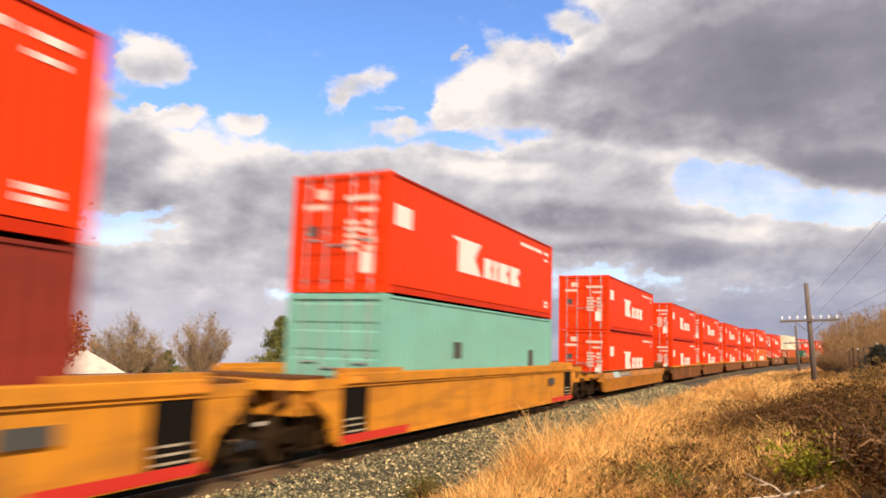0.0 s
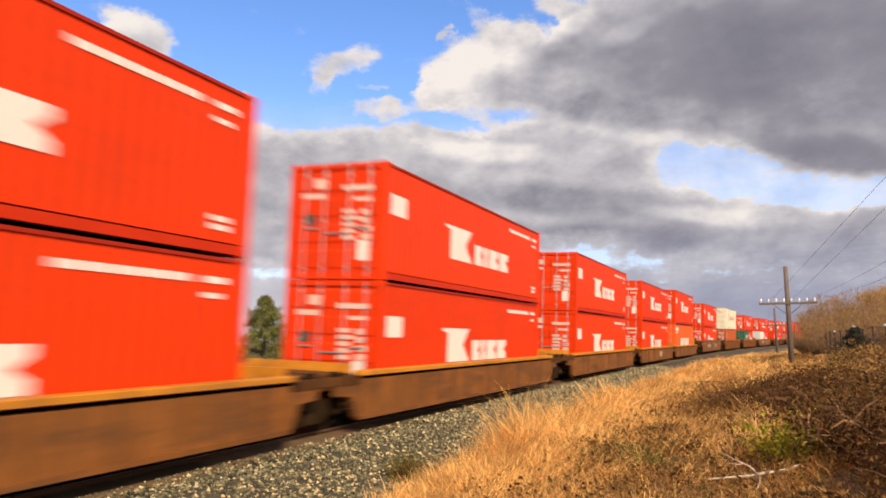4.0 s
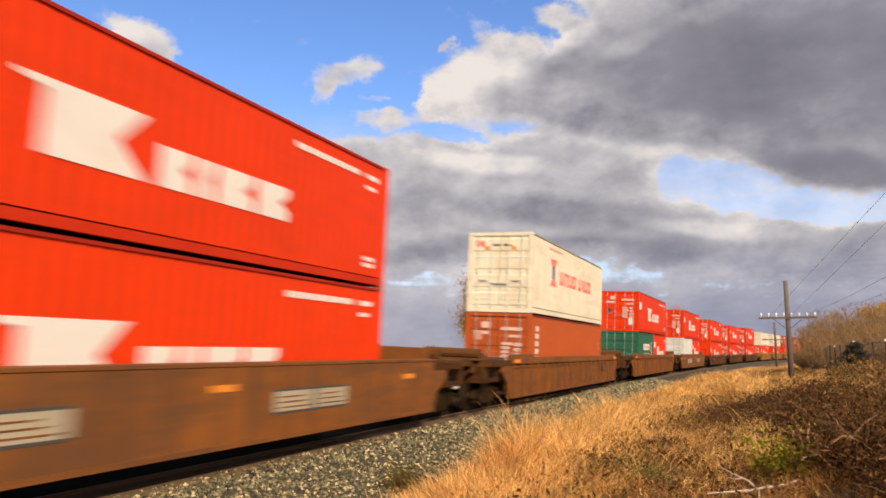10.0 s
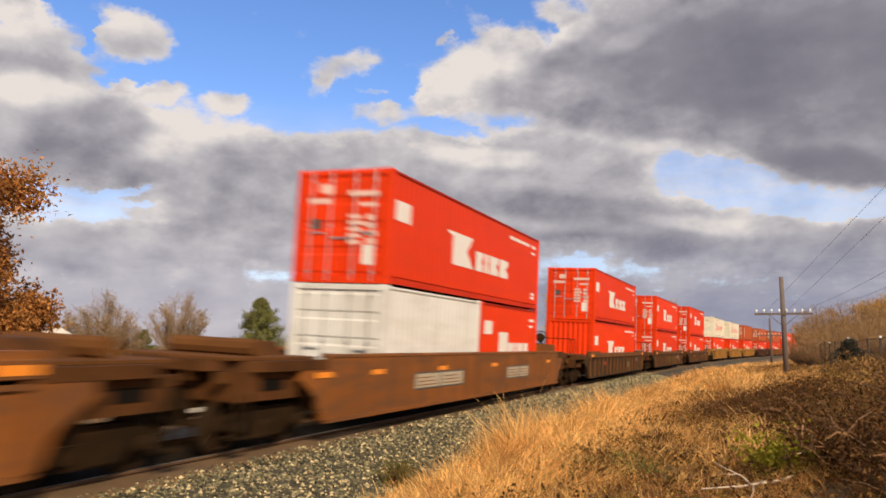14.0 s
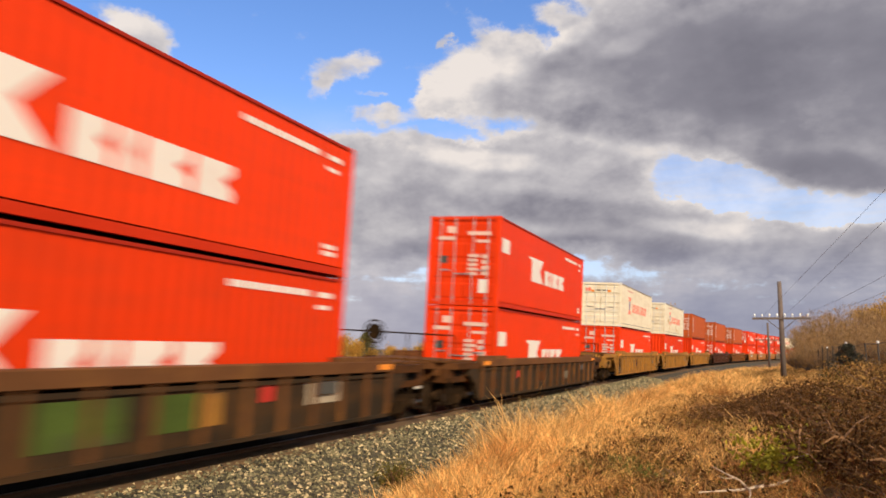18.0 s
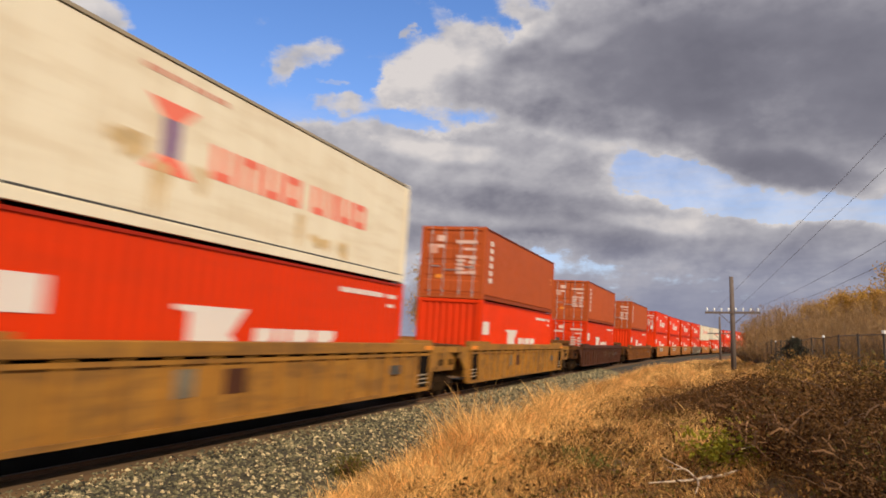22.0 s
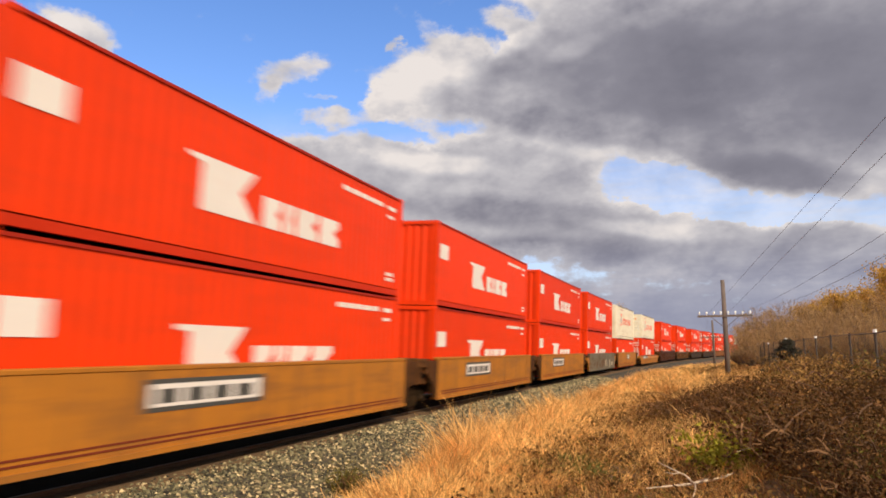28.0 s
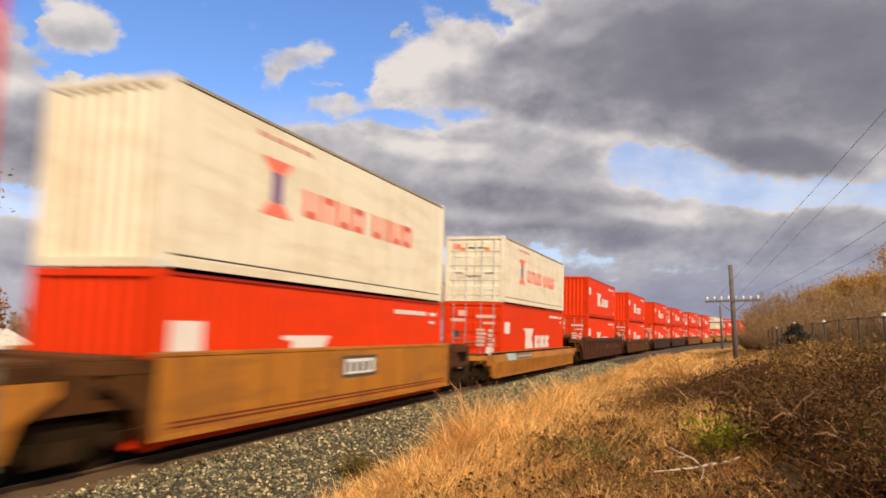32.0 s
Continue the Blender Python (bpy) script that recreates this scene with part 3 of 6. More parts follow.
def decal(ob_parent, mat, rects, x, side, label, name="lettering", key=None):
    """Flat painted marks on a wall: rects of (from the lead end, up from the base, width, height)."""
    def fill(bm):
        for r in rects:
            y, z, w, h = r
            box(bm, (x, y, z), (x + 0.004, y + w, z + h))
    ob = part(name, fill, mat, ob_parent, label, key=key, at=pose(0, 0, 0, 0, 0, 0 if side > 0 else 180))
    return tagged(ob, kind="stuff") if len(rects) > 1 else ob


def shape_mark(parent, mat, outlines, x, side, label, name="emblem", key=None):
    def fill(bm):
        for o in outlines:
            prism(bm, o, "x", x, x + 0.004)
    return part(name, fill, mat, parent, label, key=key, at=pose(0, 0, 0, 0, 0, 0 if side > 0 else 180))


def text_bars(rng, y, z, w, h, rows, gap=0.4):
    """Unreadable lines of writing as plain bars."""
    out, step = [], h / rows
    for r in range(rows):
        out.append((y, z + r * step, w * rng.uniform(0.65, 1.0), step * (1 - gap)))
    return out


def container(kind, length, height, paint, logo, shown, close, drop=0.0):
    """A shipping container with its origin at the middle of its base, its door end at -y."""
    rng = random.Random(kind + str(round(height, 2)))
    top = tagged(new("shipping_container"), CONTAINER_LABELS[kind], "container", "containers on the train")
    H, L, W = height, length, WIDE
    k = (kind, round(L, 1), round(H, 2), drop)
    only = [shown] if shown else [1, -1]
    hw, hl = W / 2, L / 2
    for sx in (1, -1):
        part("side_panel", lambda bm: wall_sheet(bm, L - 0.3, 0.196, H - 0.07, lambda a, d, z: (sx * (hw - 0.022 + d), sx * a, z)) if logo != "reefer"
             else box(bm, (sx * (hw - 0.06), -hl + 0.15, 0.16), (sx * (hw - 0.02), hl - 0.15, H - 0.10)),
             paint, top, key=k + (sx,))
        part("bottom_rail", blocks(((min(sx * (hw - 0.09), sx * hw), -hl + 0.16, 0.03), (max(sx * (hw - 0.09), sx * hw), hl - 0.16, 0.17))), {"red": "rail_red", "brown": "rail_brown"}.get(paint, paint), top, "slightly grimy bottom rail" if paint in ("red", "brown") else "", key=k + (sx,))
        # on most paints the top rail takes a darker tone than the wall
        part("top_rail", blocks(((min(sx * (hw - 0.08), sx * (hw - 0.002)), -hl + 0.16, H - 0.08), (max(sx * (hw - 0.08), sx * (hw - 0.002)), hl - 0.16, H - 0.028))),
             {"red": "edge_red", "brown": "edge_brown", "orange": "edge_brown", "white": "edge_white"}.get(paint, paint), top, "darker top rail" if paint in ("red", "brown", "white", "orange") else "", key=k + (sx,))
        for sy in (1, -1):
            part("corner_post", blocks(((min(sx * (hw - 0.16), sx * hw), min(sy * (hl - 0.16), sy * hl), 0.11), (max(sx * (hw - 0.16), sx * hw), max(sy * (hl - 0.16), sy * hl), H - 0.11))),
                 paint, top, key=k + (sx, sy))
            for z in (0.0, H - 0.118) if close else ():
                def casting(bm):
                    x0, x1 = sorted((sx * (hw - 0.165), sx * (hw + 0.004)))
                    y0, y1 = sorted((sy * (hl - 0.18), sy * (hl + 0.004)))
                    box(bm, (x0, y0, z), (x1, y1, z + 0.118))
                    rounded(bm, 0.008)
                part("corner_casting", casting, paint if logo != "reefer" else "grey_white", top, key=k + (sx, sy, round(z, 2)))
    def roof(bm):
        pts = corrugated(L - 0.3, 0, 0, 0.21, 0.02, 0.05, 0.05)
        a = [bm.verts.new((-hw + 0.06, y, H - 0.035 + d)) for y, d in pts]
        b = [bm.verts.new((hw - 0.06, y, H - 0.035 + d)) for y, d in pts]
        for i in range(len(pts) - 1):
            bm.faces.new((a[i], b[i], b[i + 1], a[i + 1]))
    part("roof", roof, paint, top, key=k)
    part("floor", blocks(((-hw + 0.08, -hl + 0.1, 0.10), (hw - 0.08, hl - 0.1, 0.15))), "gap", top, key=k)
    # plain end
    part("end_panel", lambda bm: wall_sheet(bm, W - 0.3, 0.14, H - 0.12, lambda a, d, z: (-a, hl - 0.03 + d, z), 0.25, 0.045), paint, top, key=k)
    part("end_sill", blocks(((-hw + 0.16, hl - 0.1, 0.01), (hw - 0.16, hl - 0.005, 0.15))), paint, top, key=k)
    part("end_header", blocks(((-hw + 0.16, hl - 0.1, H - 0.12), (hw - 0.16, hl - 0.005, H - 0.005))), paint, top, key=k)
    # door end
    part("door_sill", blocks(((-hw + 0.16, -hl + 0.005, 0.01), (hw - 0.16, -hl + 0.12, 0.15))), paint, top, key=k)
    part("door_header", blocks(((-hw + 0.16, -hl + 0.005, H - 0.125), (hw - 0.16, -hl + 0.12, H - 0.005))), paint, top, key=k)
    for sx in (1, -1):
        def leaf(bm):
            x0, x1 = sorted((sx * 0.012, sx * (hw - 0.17)))
            y, d, side = -hl + 0.05, (H - 0.29) / 4, [(-hl + 0.075, 0.16), (-hl + 0.05, 0.16)]
            for i in range(4):          # raised horizontal panels between the recesses
                z = 0.16 + d * i
                side += [(y, z + d * 0.12), (y - 0.022, z + d * 0.2), (y - 0.022, z + d * 0.8), (y, z + d * 0.88)]
            prism(bm, side + [(-hl + 0.05, H - 0.13), (-hl + 0.075, H - 0.13)], "x", x0, x1)
        door = part("door", leaf, paint, top, key=k + (sx,))
        for j in (0.3, 0.78):
            x = sx * (hw - 0.17) * j
            def rod(bm):
                tube(bm, [(x, -hl + 0.002, 0.05), (x, -hl + 0.002, H - 0.05)], 0.017, 6)
                for z in (0.25, H * 0.5, H - 0.25):
                    box(bm, (x - 0.04, -hl + 0.0, z - 0.03), (x + 0.04, -hl + 0.03, z + 0.03))
            part("locking_rod", rod, "rod" if logo != "reefer" else "grey_white", door, "galvanised locking rod" if logo != "reefer" else "pale painted locking rod", key=k + (sx, j))
            if close:
                part("door_handle", blocks(((min(x, x - sx * 0.36), -hl - 0.012, 1.0 + 0.12 * (j > 0.5)), (max(x, x - sx * 0.36), -hl + 0.003, 1.035 + 0.12 * (j > 0.5)))), "rod", door, key=k + (sx, j))
        # the writing on the leaf, too small to read
        marks = []
        def flat(bm):
            for y, z, w, h in marks:
                box(bm, (y, -hl + 0.020, z), (y + w, -hl + 0.028, z + h))
        if logo in ("wave", "plain", "column"):
            if sx > 0:
                marks += [(0.12, H - 0.62, 0.78, 0.12), (0.42, H - 0.86, 0.45, 0.09)]
                marks += text_bars(rng, 0.16, H * 0.34, 0.42, 0.72, 5, 0.35) + text_bars(rng, 0.62, H * 0.34, 0.30, 0.72, 4, 0.3)
            else:
                marks += [(-0.62, H - 0.55, 0.34, 0.22), (-0.92, H - 0.78, 0.62, 0.12)]
        elif logo == "reefer":
            marks += [(0.2 * sx - 0.1, H - 0.5, 0.3, 0.07)]
        if marks:
            part("lettering", flat, "mark_worn" if logo != "reefer" else "mark_dark", door, "rows of faded white writing", key=k + (sx,))["kind"] = "stuff"
        if logo == "wave":
            if sx > 0:
                part("placard", blocks(((0.55, -hl + 0.018, 0.42), (0.86, -hl + 0.027, 0.86))), "mark", door, "white placard", key=k)
            else:
                part("decal", blocks(((-0.78, -hl + 0.018, H * 0.47), (-0.55, -hl + 0.027, H * 0.47 + 0.24))), "mark_dark", door, "square dark decal", key=k)
        if logo == "column" and sx < 0:
            part("decal", blocks(((-0.62, -hl + 0.018, H * 0.27), (-0.35, -hl + 0.027, H * 0.27 + 0.14))), "mark_amber", door, "small amber decal", key=k)
            part("emblem", blocks(((-0.9, -hl + 0.018, H * 0.62), (-0.58, -hl + 0.027, H * 0.62 + 0.3))), "mark_faint", door, "pale square emblem", key=k)
        if logo == "reefer":
            part("placard", blocks(((sx * 0.5 - 0.09, -hl + 0.018, H * 0.78), (sx * 0.5 + 0.09, -hl + 0.027, H * 0.78 + 0.13))), "mark_amber", door, "small amber placard", key=k + (sx,))
            for z in (0.45, H * 0.36, H * 0.68):
                part("hinge_bar", blocks(((min(sx * 0.1, sx * 0.98), -hl + 0.015, 0), (max(sx * 0.1, sx * 0.98), -hl + 0.028, 0.03))), "grey_white", door, key=k + (sx,), at=pose(0, 0, z))
            if sx < 0:
                part("emblem", blocks(((-0.92, -hl + 0.018, H - 0.52), (-0.6, -hl + 0.027, H - 0.32))), "mark_red", door, "red mark", key=k)
    # marks on the long side that faces the bank, read from the lead end on
    for sx in only:
        x = hw - 0.019
        o = -hl
        if logo == "wave":
            decal(top, "mark", [(o + 0.30, H - 1.13 - drop, 0.78, 0.46)], x, sx, "white placard", "placard", key=k + (sx,))
            kx, kz = o + 3.42, H - 1.76 - drop
            block = [(kx, kz + 0.80), (kx + 0.34, kz + 0.76), (kx + 0.34, kz), (kx + 1.90, kz), (kx + 1.42, kz + 0.44), (kx + 1.86, kz + 0.87), (kx, kz + 0.87)]
            shape_mark(top, "mark", [block], x, sx, "tall notched white emblem block", key=k + (sx,))
            for i, (y, w) in enumerate(((2.14, 0.62), (2.88, 0.34), (3.34, 0.84), (4.30, 0.84))):
                shape_mark(top, "mark", [[(kx + y, kz), (kx + y + w, kz), (kx + y + w, kz + 0.16), (kx + y + w * 0.72, kz + 0.28), (kx + y + w, kz + 0.42), (kx + y + w, kz + 0.56), (kx + y, kz + 0.56)]],
                           x, sx, "small white emblem block", "emblem_block", key=k + (sx, i))
            decal(top, "mark", [(o + 8.7 + 0.46 * i, H - 0.42, 0.40, 0.11) for i in range(5)] + [(o + 11.25, H - 0.42, 0.5, 0.1), (o + 11.25, H - 0.64, 0.4, 0.08)], x, sx,
                  "line of small white writing", key=k + (sx, 1))
            decal(top, "mark", [(o + 11.3, 0.36 + 0.13 * i, 0.42, 0.085) for i in range(2)], x, sx, "small white writing", key=k + (sx, 2))
        elif logo == "half":
            decal(top, "mark", [(o + 0.4, H - 0.95, 0.72, 0.40)], x, sx, "white placard", "placard", key=k + (sx,))
            for i, (y, w, h) in enumerate(((1.8, 0.9, 0.75), (2.75, 0.55, 0.42), (3.4, 0.3, 0.42), (3.8, 0.6, 0.42), (4.5, 0.5, 0.42))):
                decal(top, "mark", [(o + y, H - 1.62, w, h)], x, sx, "white emblem block", "emblem_block", key=k + (sx, i))
            decal(top, "mark", [(o + 5.1, H - 0.45, 0.6, 0.1), (o + 5.1, H - 0.65, 0.45, 0.08)], x, sx, "small white writing", key=k + (sx, 1))
        elif logo == "column":
            decal(top, "mark", [(o + 0.74, H - 0.60 - 0.27 * i, 0.34, 0.18) for i in range(6)], x, sx, "column of white letters", key=k + (sx, "column"))
            decal(top, "mark_amber", [(o + 11.4, H - 1.0, 0.3, 0.08), (o + 11.5, H - 1.2, 0.25, 0.07)], x, sx, "small amber writing", key=k + (sx, 1))
        elif logo == "bands":
            decal(top, "mark", [(o + 0.28, H - 0.62, 1.5, 0.34), (o + 0.28, H - 0.80, 1.2, 0.08)], x, sx, "white name panel", "placard", key=k + (sx,))
            ws = [0.62, 0.75, 0.7, 0.45, 0.3, 0.8]
            ys = [3.3, 4.1, 5.05, 5.95, 6.6, 7.15]
            for i, (y, w) in enumerate(zip(ys + [8.2], ws + [0.7])):
                decal(top, "mark", [(o + y, 0.62, w, 0.75)], x, sx, "tall white emblem block", "emblem_block", key=k + (sx, i))
            decal(top, "mark_peach", [(o + 11.1, H - 0.50 - 0.22 * i, 0.85 - 0.2 * (i % 2), 0.10) for i in range(4)], x, sx, "faded pale writing", key=k + (sx, "faded"))
            shape_mark(top, "mark_green", [[(o + 2.35, 0.6), (o + 3.0, 0.6), (o + 3.0, 0.9), (o + 2.78, 1.36), (o + 2.56, 1.36), (o + 2.35, 0.9)]], x, sx, "green emblem", "side_emblem", key=k + (sx,))
        elif logo == "reefer":
            e = o + 2.45
            z = H - 1.72
            shape_mark(top, "mark_red", [[(e, z + 1.05), (e + 1.05, z + 1.05), (e + 0.74, z + 0.80), (e + 0.31, z + 0.80)]], x, sx, "red emblem", key=k + (sx,))
            shape_mark(top, "mark_red", [[(e, z), (e + 1.05, z), (e + 0.74, z + 0.25), (e + 0.31, z + 0.25)]], x, sx, "red emblem", "emblem_foot", key=k + (sx,))
            decal(top, "mark_blue", [(e + 0.36, z + 0.25, 0.33, 0.55)], x, sx, "navy emblem stem", "emblem_stem", key=k + (sx,))
            rects = []
            for i, y in enumerate((3.95, 4.7, 5.42, 6.12, 7.15, 7.95, 8.35, 9.05)):
                w = 0.28 if i == 5 else 0.58
                rects += [(o + y, z + 0.15, 0.2, 0.54), (o + y, z + (0.55 if i % 2 else 0.15), w, 0.14), (o + y + w - 0.18, z + 0.15, 0.18, 0.54)]
                if i in (3, 7):
                    rects += [(o + y, z + 0.55, w, 0.14), (o + y, z + 0.15, w, 0.14)]
            decal(top, "mark_red", rects, x, sx, "line of red block lettering", "lettering", key=k + (sx, 5))
            decal(top, "mark_dark", [(o + 0.2, 0.20, L - 0.4, 0.03)], x - 0.001, sx, "dark seam", "seam", key=k + (sx,))
            decal(top, "mark_faint", [(o + 2.3 + 0.5 * i, H - 0.35, 0.4, 0.09) for i in range(4)], x, sx, "faint writing", key=k + (sx, "faint"))
        elif logo == "panel":
            shape_mark(top, "mark", [[(o + 1.95, 1.56), (o + 2.15, 1.44), (o + 4.35, 1.44), (o + 4.5, 1.56), (o + 4.5, 1.78), (o + 4.35, 1.86), (o + 2.15, 1.86), (o + 1.95, 1.78)]],
                       x, sx, "white rounded name panel", "placard", key=k + (sx,))
            decal(top, "plate", [(o + 2.35 + 0.42 * i, 1.57, 0.26, 0.16) for i in range(5)], x + 0.004, sx, "greyish blocks on the panel", "lettering", key=k + (sx, 6))
            decal(top, "mark_faint", [(o + 2.2, 1.18, 2.1, 0.06)], x, sx, "thin red line", "line", key=k + (sx,))
            decal(top, "mark", [(o + 5.0, 1.1 + 0.16 * i, 0.35, 0.09) for i in range(6)], x, sx, "small white writing", key=k + (sx, 1))
        elif logo == "patch":
            decal(top, "mark_dark", [(o + 3.6, 1.25, 0.5, 0.4), (o + 9.6, 0.95, 0.5, 0.55)], x - 0.001, sx, "worn dark patch", "patch", key=k + (sx,))
    return top


CONTAINER_LABELS = {
    "red": "bright red corrugated steel container with white emblem blocks",
    "red_half": "short bright red corrugated container with white emblem blocks",
    "brown": "orange-brown corrugated steel container with a column of letters",
    "maroon": "dark red corrugated steel container, weathered and plain",
    "orange": "orange corrugated container with tall white emblem blocks",
    "teal": "pale teal corrugated steel container with worn patches",
    "green": "short dark green corrugated container with white name panel",
    "white": "cream white refrigerated container with red emblem blocks",
    "white_half": "short grey-white corrugated container, lightly stained",
}
KINDS = {"red": ("red", 12.192, "wave"), "red_half": ("red", 6.058, "half"), "brown": ("brown", 12.192, "column"), "maroon": ("maroon", 12.192, "plain"),
         "orange": ("orange", 12.192, "bands"), "teal": ("teal", 12.192, "patch"), "green": ("green", 6.058, "panel"), "white": ("white", 12.192, "reefer"),
         "white_half": ("grey_white", 6.058, "patch2")}
FIRST = {}


def put_container(kind, high, s, base, doors_lead=True, close=True, drop=0.0):
    paint, length, logo = KINDS[kind]
    shown = 1 if doors_lead else -1
    key = (kind, high, shown, close, drop)
    if key not in FIRST:
        FIRST[key] = container(kind, length, high, paint, logo, shown, close, drop)
        ob = FIRST[key]
    else:
        ob = copy_thing(FIRST[key], Matrix.Identity(4))
    rider(ob, s, base, not doors_lead)
    return ob


# ---------------------------------------------------------------- wagons
def side_frame(bm, sx):
    x0, x1 = sorted((sx * 0.93, sx * 1.08))
    arch = [(-1.15, 0.40), (-1.15, 0.56), (-0.95, 0.60), (-0.62, 0.72), (0.62, 0.72), (0.95, 0.60), (1.15, 0.56), (1.15, 0.40), (0.98, 0.38), (0.72, 0.46), (0.42, 0.20),
            (-0.42, 0.20), (-0.72, 0.46), (-0.98, 0.38)]
    prism(bm, arch, "x", x0, x1)


def wheelset(bm):
    for sx in (1, -1):
        prof = [(0.60, 0.10), (0.70, 0.12), (0.72, 0.36), (0.682, 0.41), (0.682, 0.448), (0.712, 0.452), (0.72, 0.425), (0.80, 0.418), (0.81, 0.35), (0.765, 0.34), (0.77, 0.14), (0.82, 0.12), (0.82, 0.0)]
        n, rings = 20, []
        for k in range(n):
            c, s = math.cos(2 * math.pi * k / n), math.sin(2 * math.pi * k / n)
            rings.append([bm.verts.new((sx * x, r * c, r * s)) for x, r in prof])
        for k in range(n):
            a, b = rings[k], rings[(k + 1) % n]
            for i in range(len(prof) - 1):
                if prof[i][1] == 0 and prof[i + 1][1] == 0:
                    continue
                bm.faces.new((a[i], a[i + 1], b[i + 1], b[i]))
        for k in (0, 5, 10, 15):            # cast web ribs
            an = 2 * math.pi * k / n
            c, s = math.cos(an), math.sin(an)
            tube(bm, [(sx * 0.785, 0.14 * c, 0.14 * s), (sx * 0.79, 0.33 * c, 0.33 * s)], 0.02, 4)
    bmesh.ops.remove_doubles(bm, verts=bm.verts, dist=0.0005)
    tube(bm, [(-1.0, 0, 0), (1.0, 0, 0)], 0.075, 10)


SPINNERS = []                   # (wheelset, radius, metres along the train)


def bogie(parent, y, s, close):
    bo = part("bogie", blocks(((-1.0, -0.17, 0.42), (1.0, 0.17, 0.70)), ((-0.55, -0.3, 0.66), (0.55, 0.3, 0.80))), "steel", parent, key=0, at=pose(0, y, RAIL_TOP))
    for sx in (1, -1):
        part("side_frame", lambda bm: side_frame(bm, sx), "steel", bo, "cast steel side frame", key=sx)
        for q in range(3) if close else ():
            part("spring", lambda bm: tube(bm, [(sx * 1.09, -0.22 + 0.22 * q, 0.24), (sx * 1.09, -0.22 + 0.22 * q, 0.5)], 0.075, 8), "steel", bo, key=(sx, q))
        for sy in (1, -1):
            def cap(bm):
                tube(bm, [(sx * 1.0, sy * 0.86, 0.42), (sx * 1.16, sy * 0.86, 0.42)], [0.12, 0.10], 10)
            part("bearing_cap", cap, "tread", bo, "worn axle bearing cap", key=(sx, sy))
    for sy in (1, -1):
        w = part("wheelset", wheelset, "tread", bo, "worn steel wheelset", key=0, at=pose(0, sy * 0.86, 0.42), smooth=False)
        if close:
            SPINNERS.append((w, sy * 0.86, s + y))
    return bo


# kind: paint, sill bottom, sill top, half sill length, ribbed, tie with next, label
WAGONS = {
    "yellow": ("w_yellow", 0.40, 1.66, 8.0, "lip", "bright yellow well wagon with a red stripe along its foot"),
    "yellow_b": ("w_amber", 0.40, 1.32, 7.9, "bevel", "amber yellow well wagon with sloped sides and blue patch"),
    "brown": ("w_brown", 0.36, 1.30, 7.3, "ledge", "weathered brown well wagon with a yellow top ledge"),
    "rust": ("w_rust", 0.42, 1.70, 8.7, "ribs", "rust-brown ribbed well wagon"),
    "rust_plain": ("w_rust", 0.46, 1.70, 8.6, "plain", "rust-brown smooth-sided well wagon with pale number plates"),
    "black": ("w_black", 0.42, 1.58, 7.9, "ribs", "grimy black well wagon with faded paint marks"),
    "ochre": ("w_ochre", 0.50, 1.78, 7.9, "ribs", "dirty ochre ribbed well wagon"),
    "maroon": ("w_maroon", 0.48, 1.76, 8.6, "ribs", "dark maroon well wagon"),
    "ochre_b": ("w_brown", 0.48, 1.74, 8.6, "ribs", "brown ochre well wagon"),
    "amber": ("w_amber", 0.48, 1.70, 6.25, "plain", "amber yellow smooth-sided well wagon with a black-edged plate"),
    "grey": ("w_grey", 0.48, 1.68, 6.25, "plain", "grey well wagon with faded spray paint"),
}


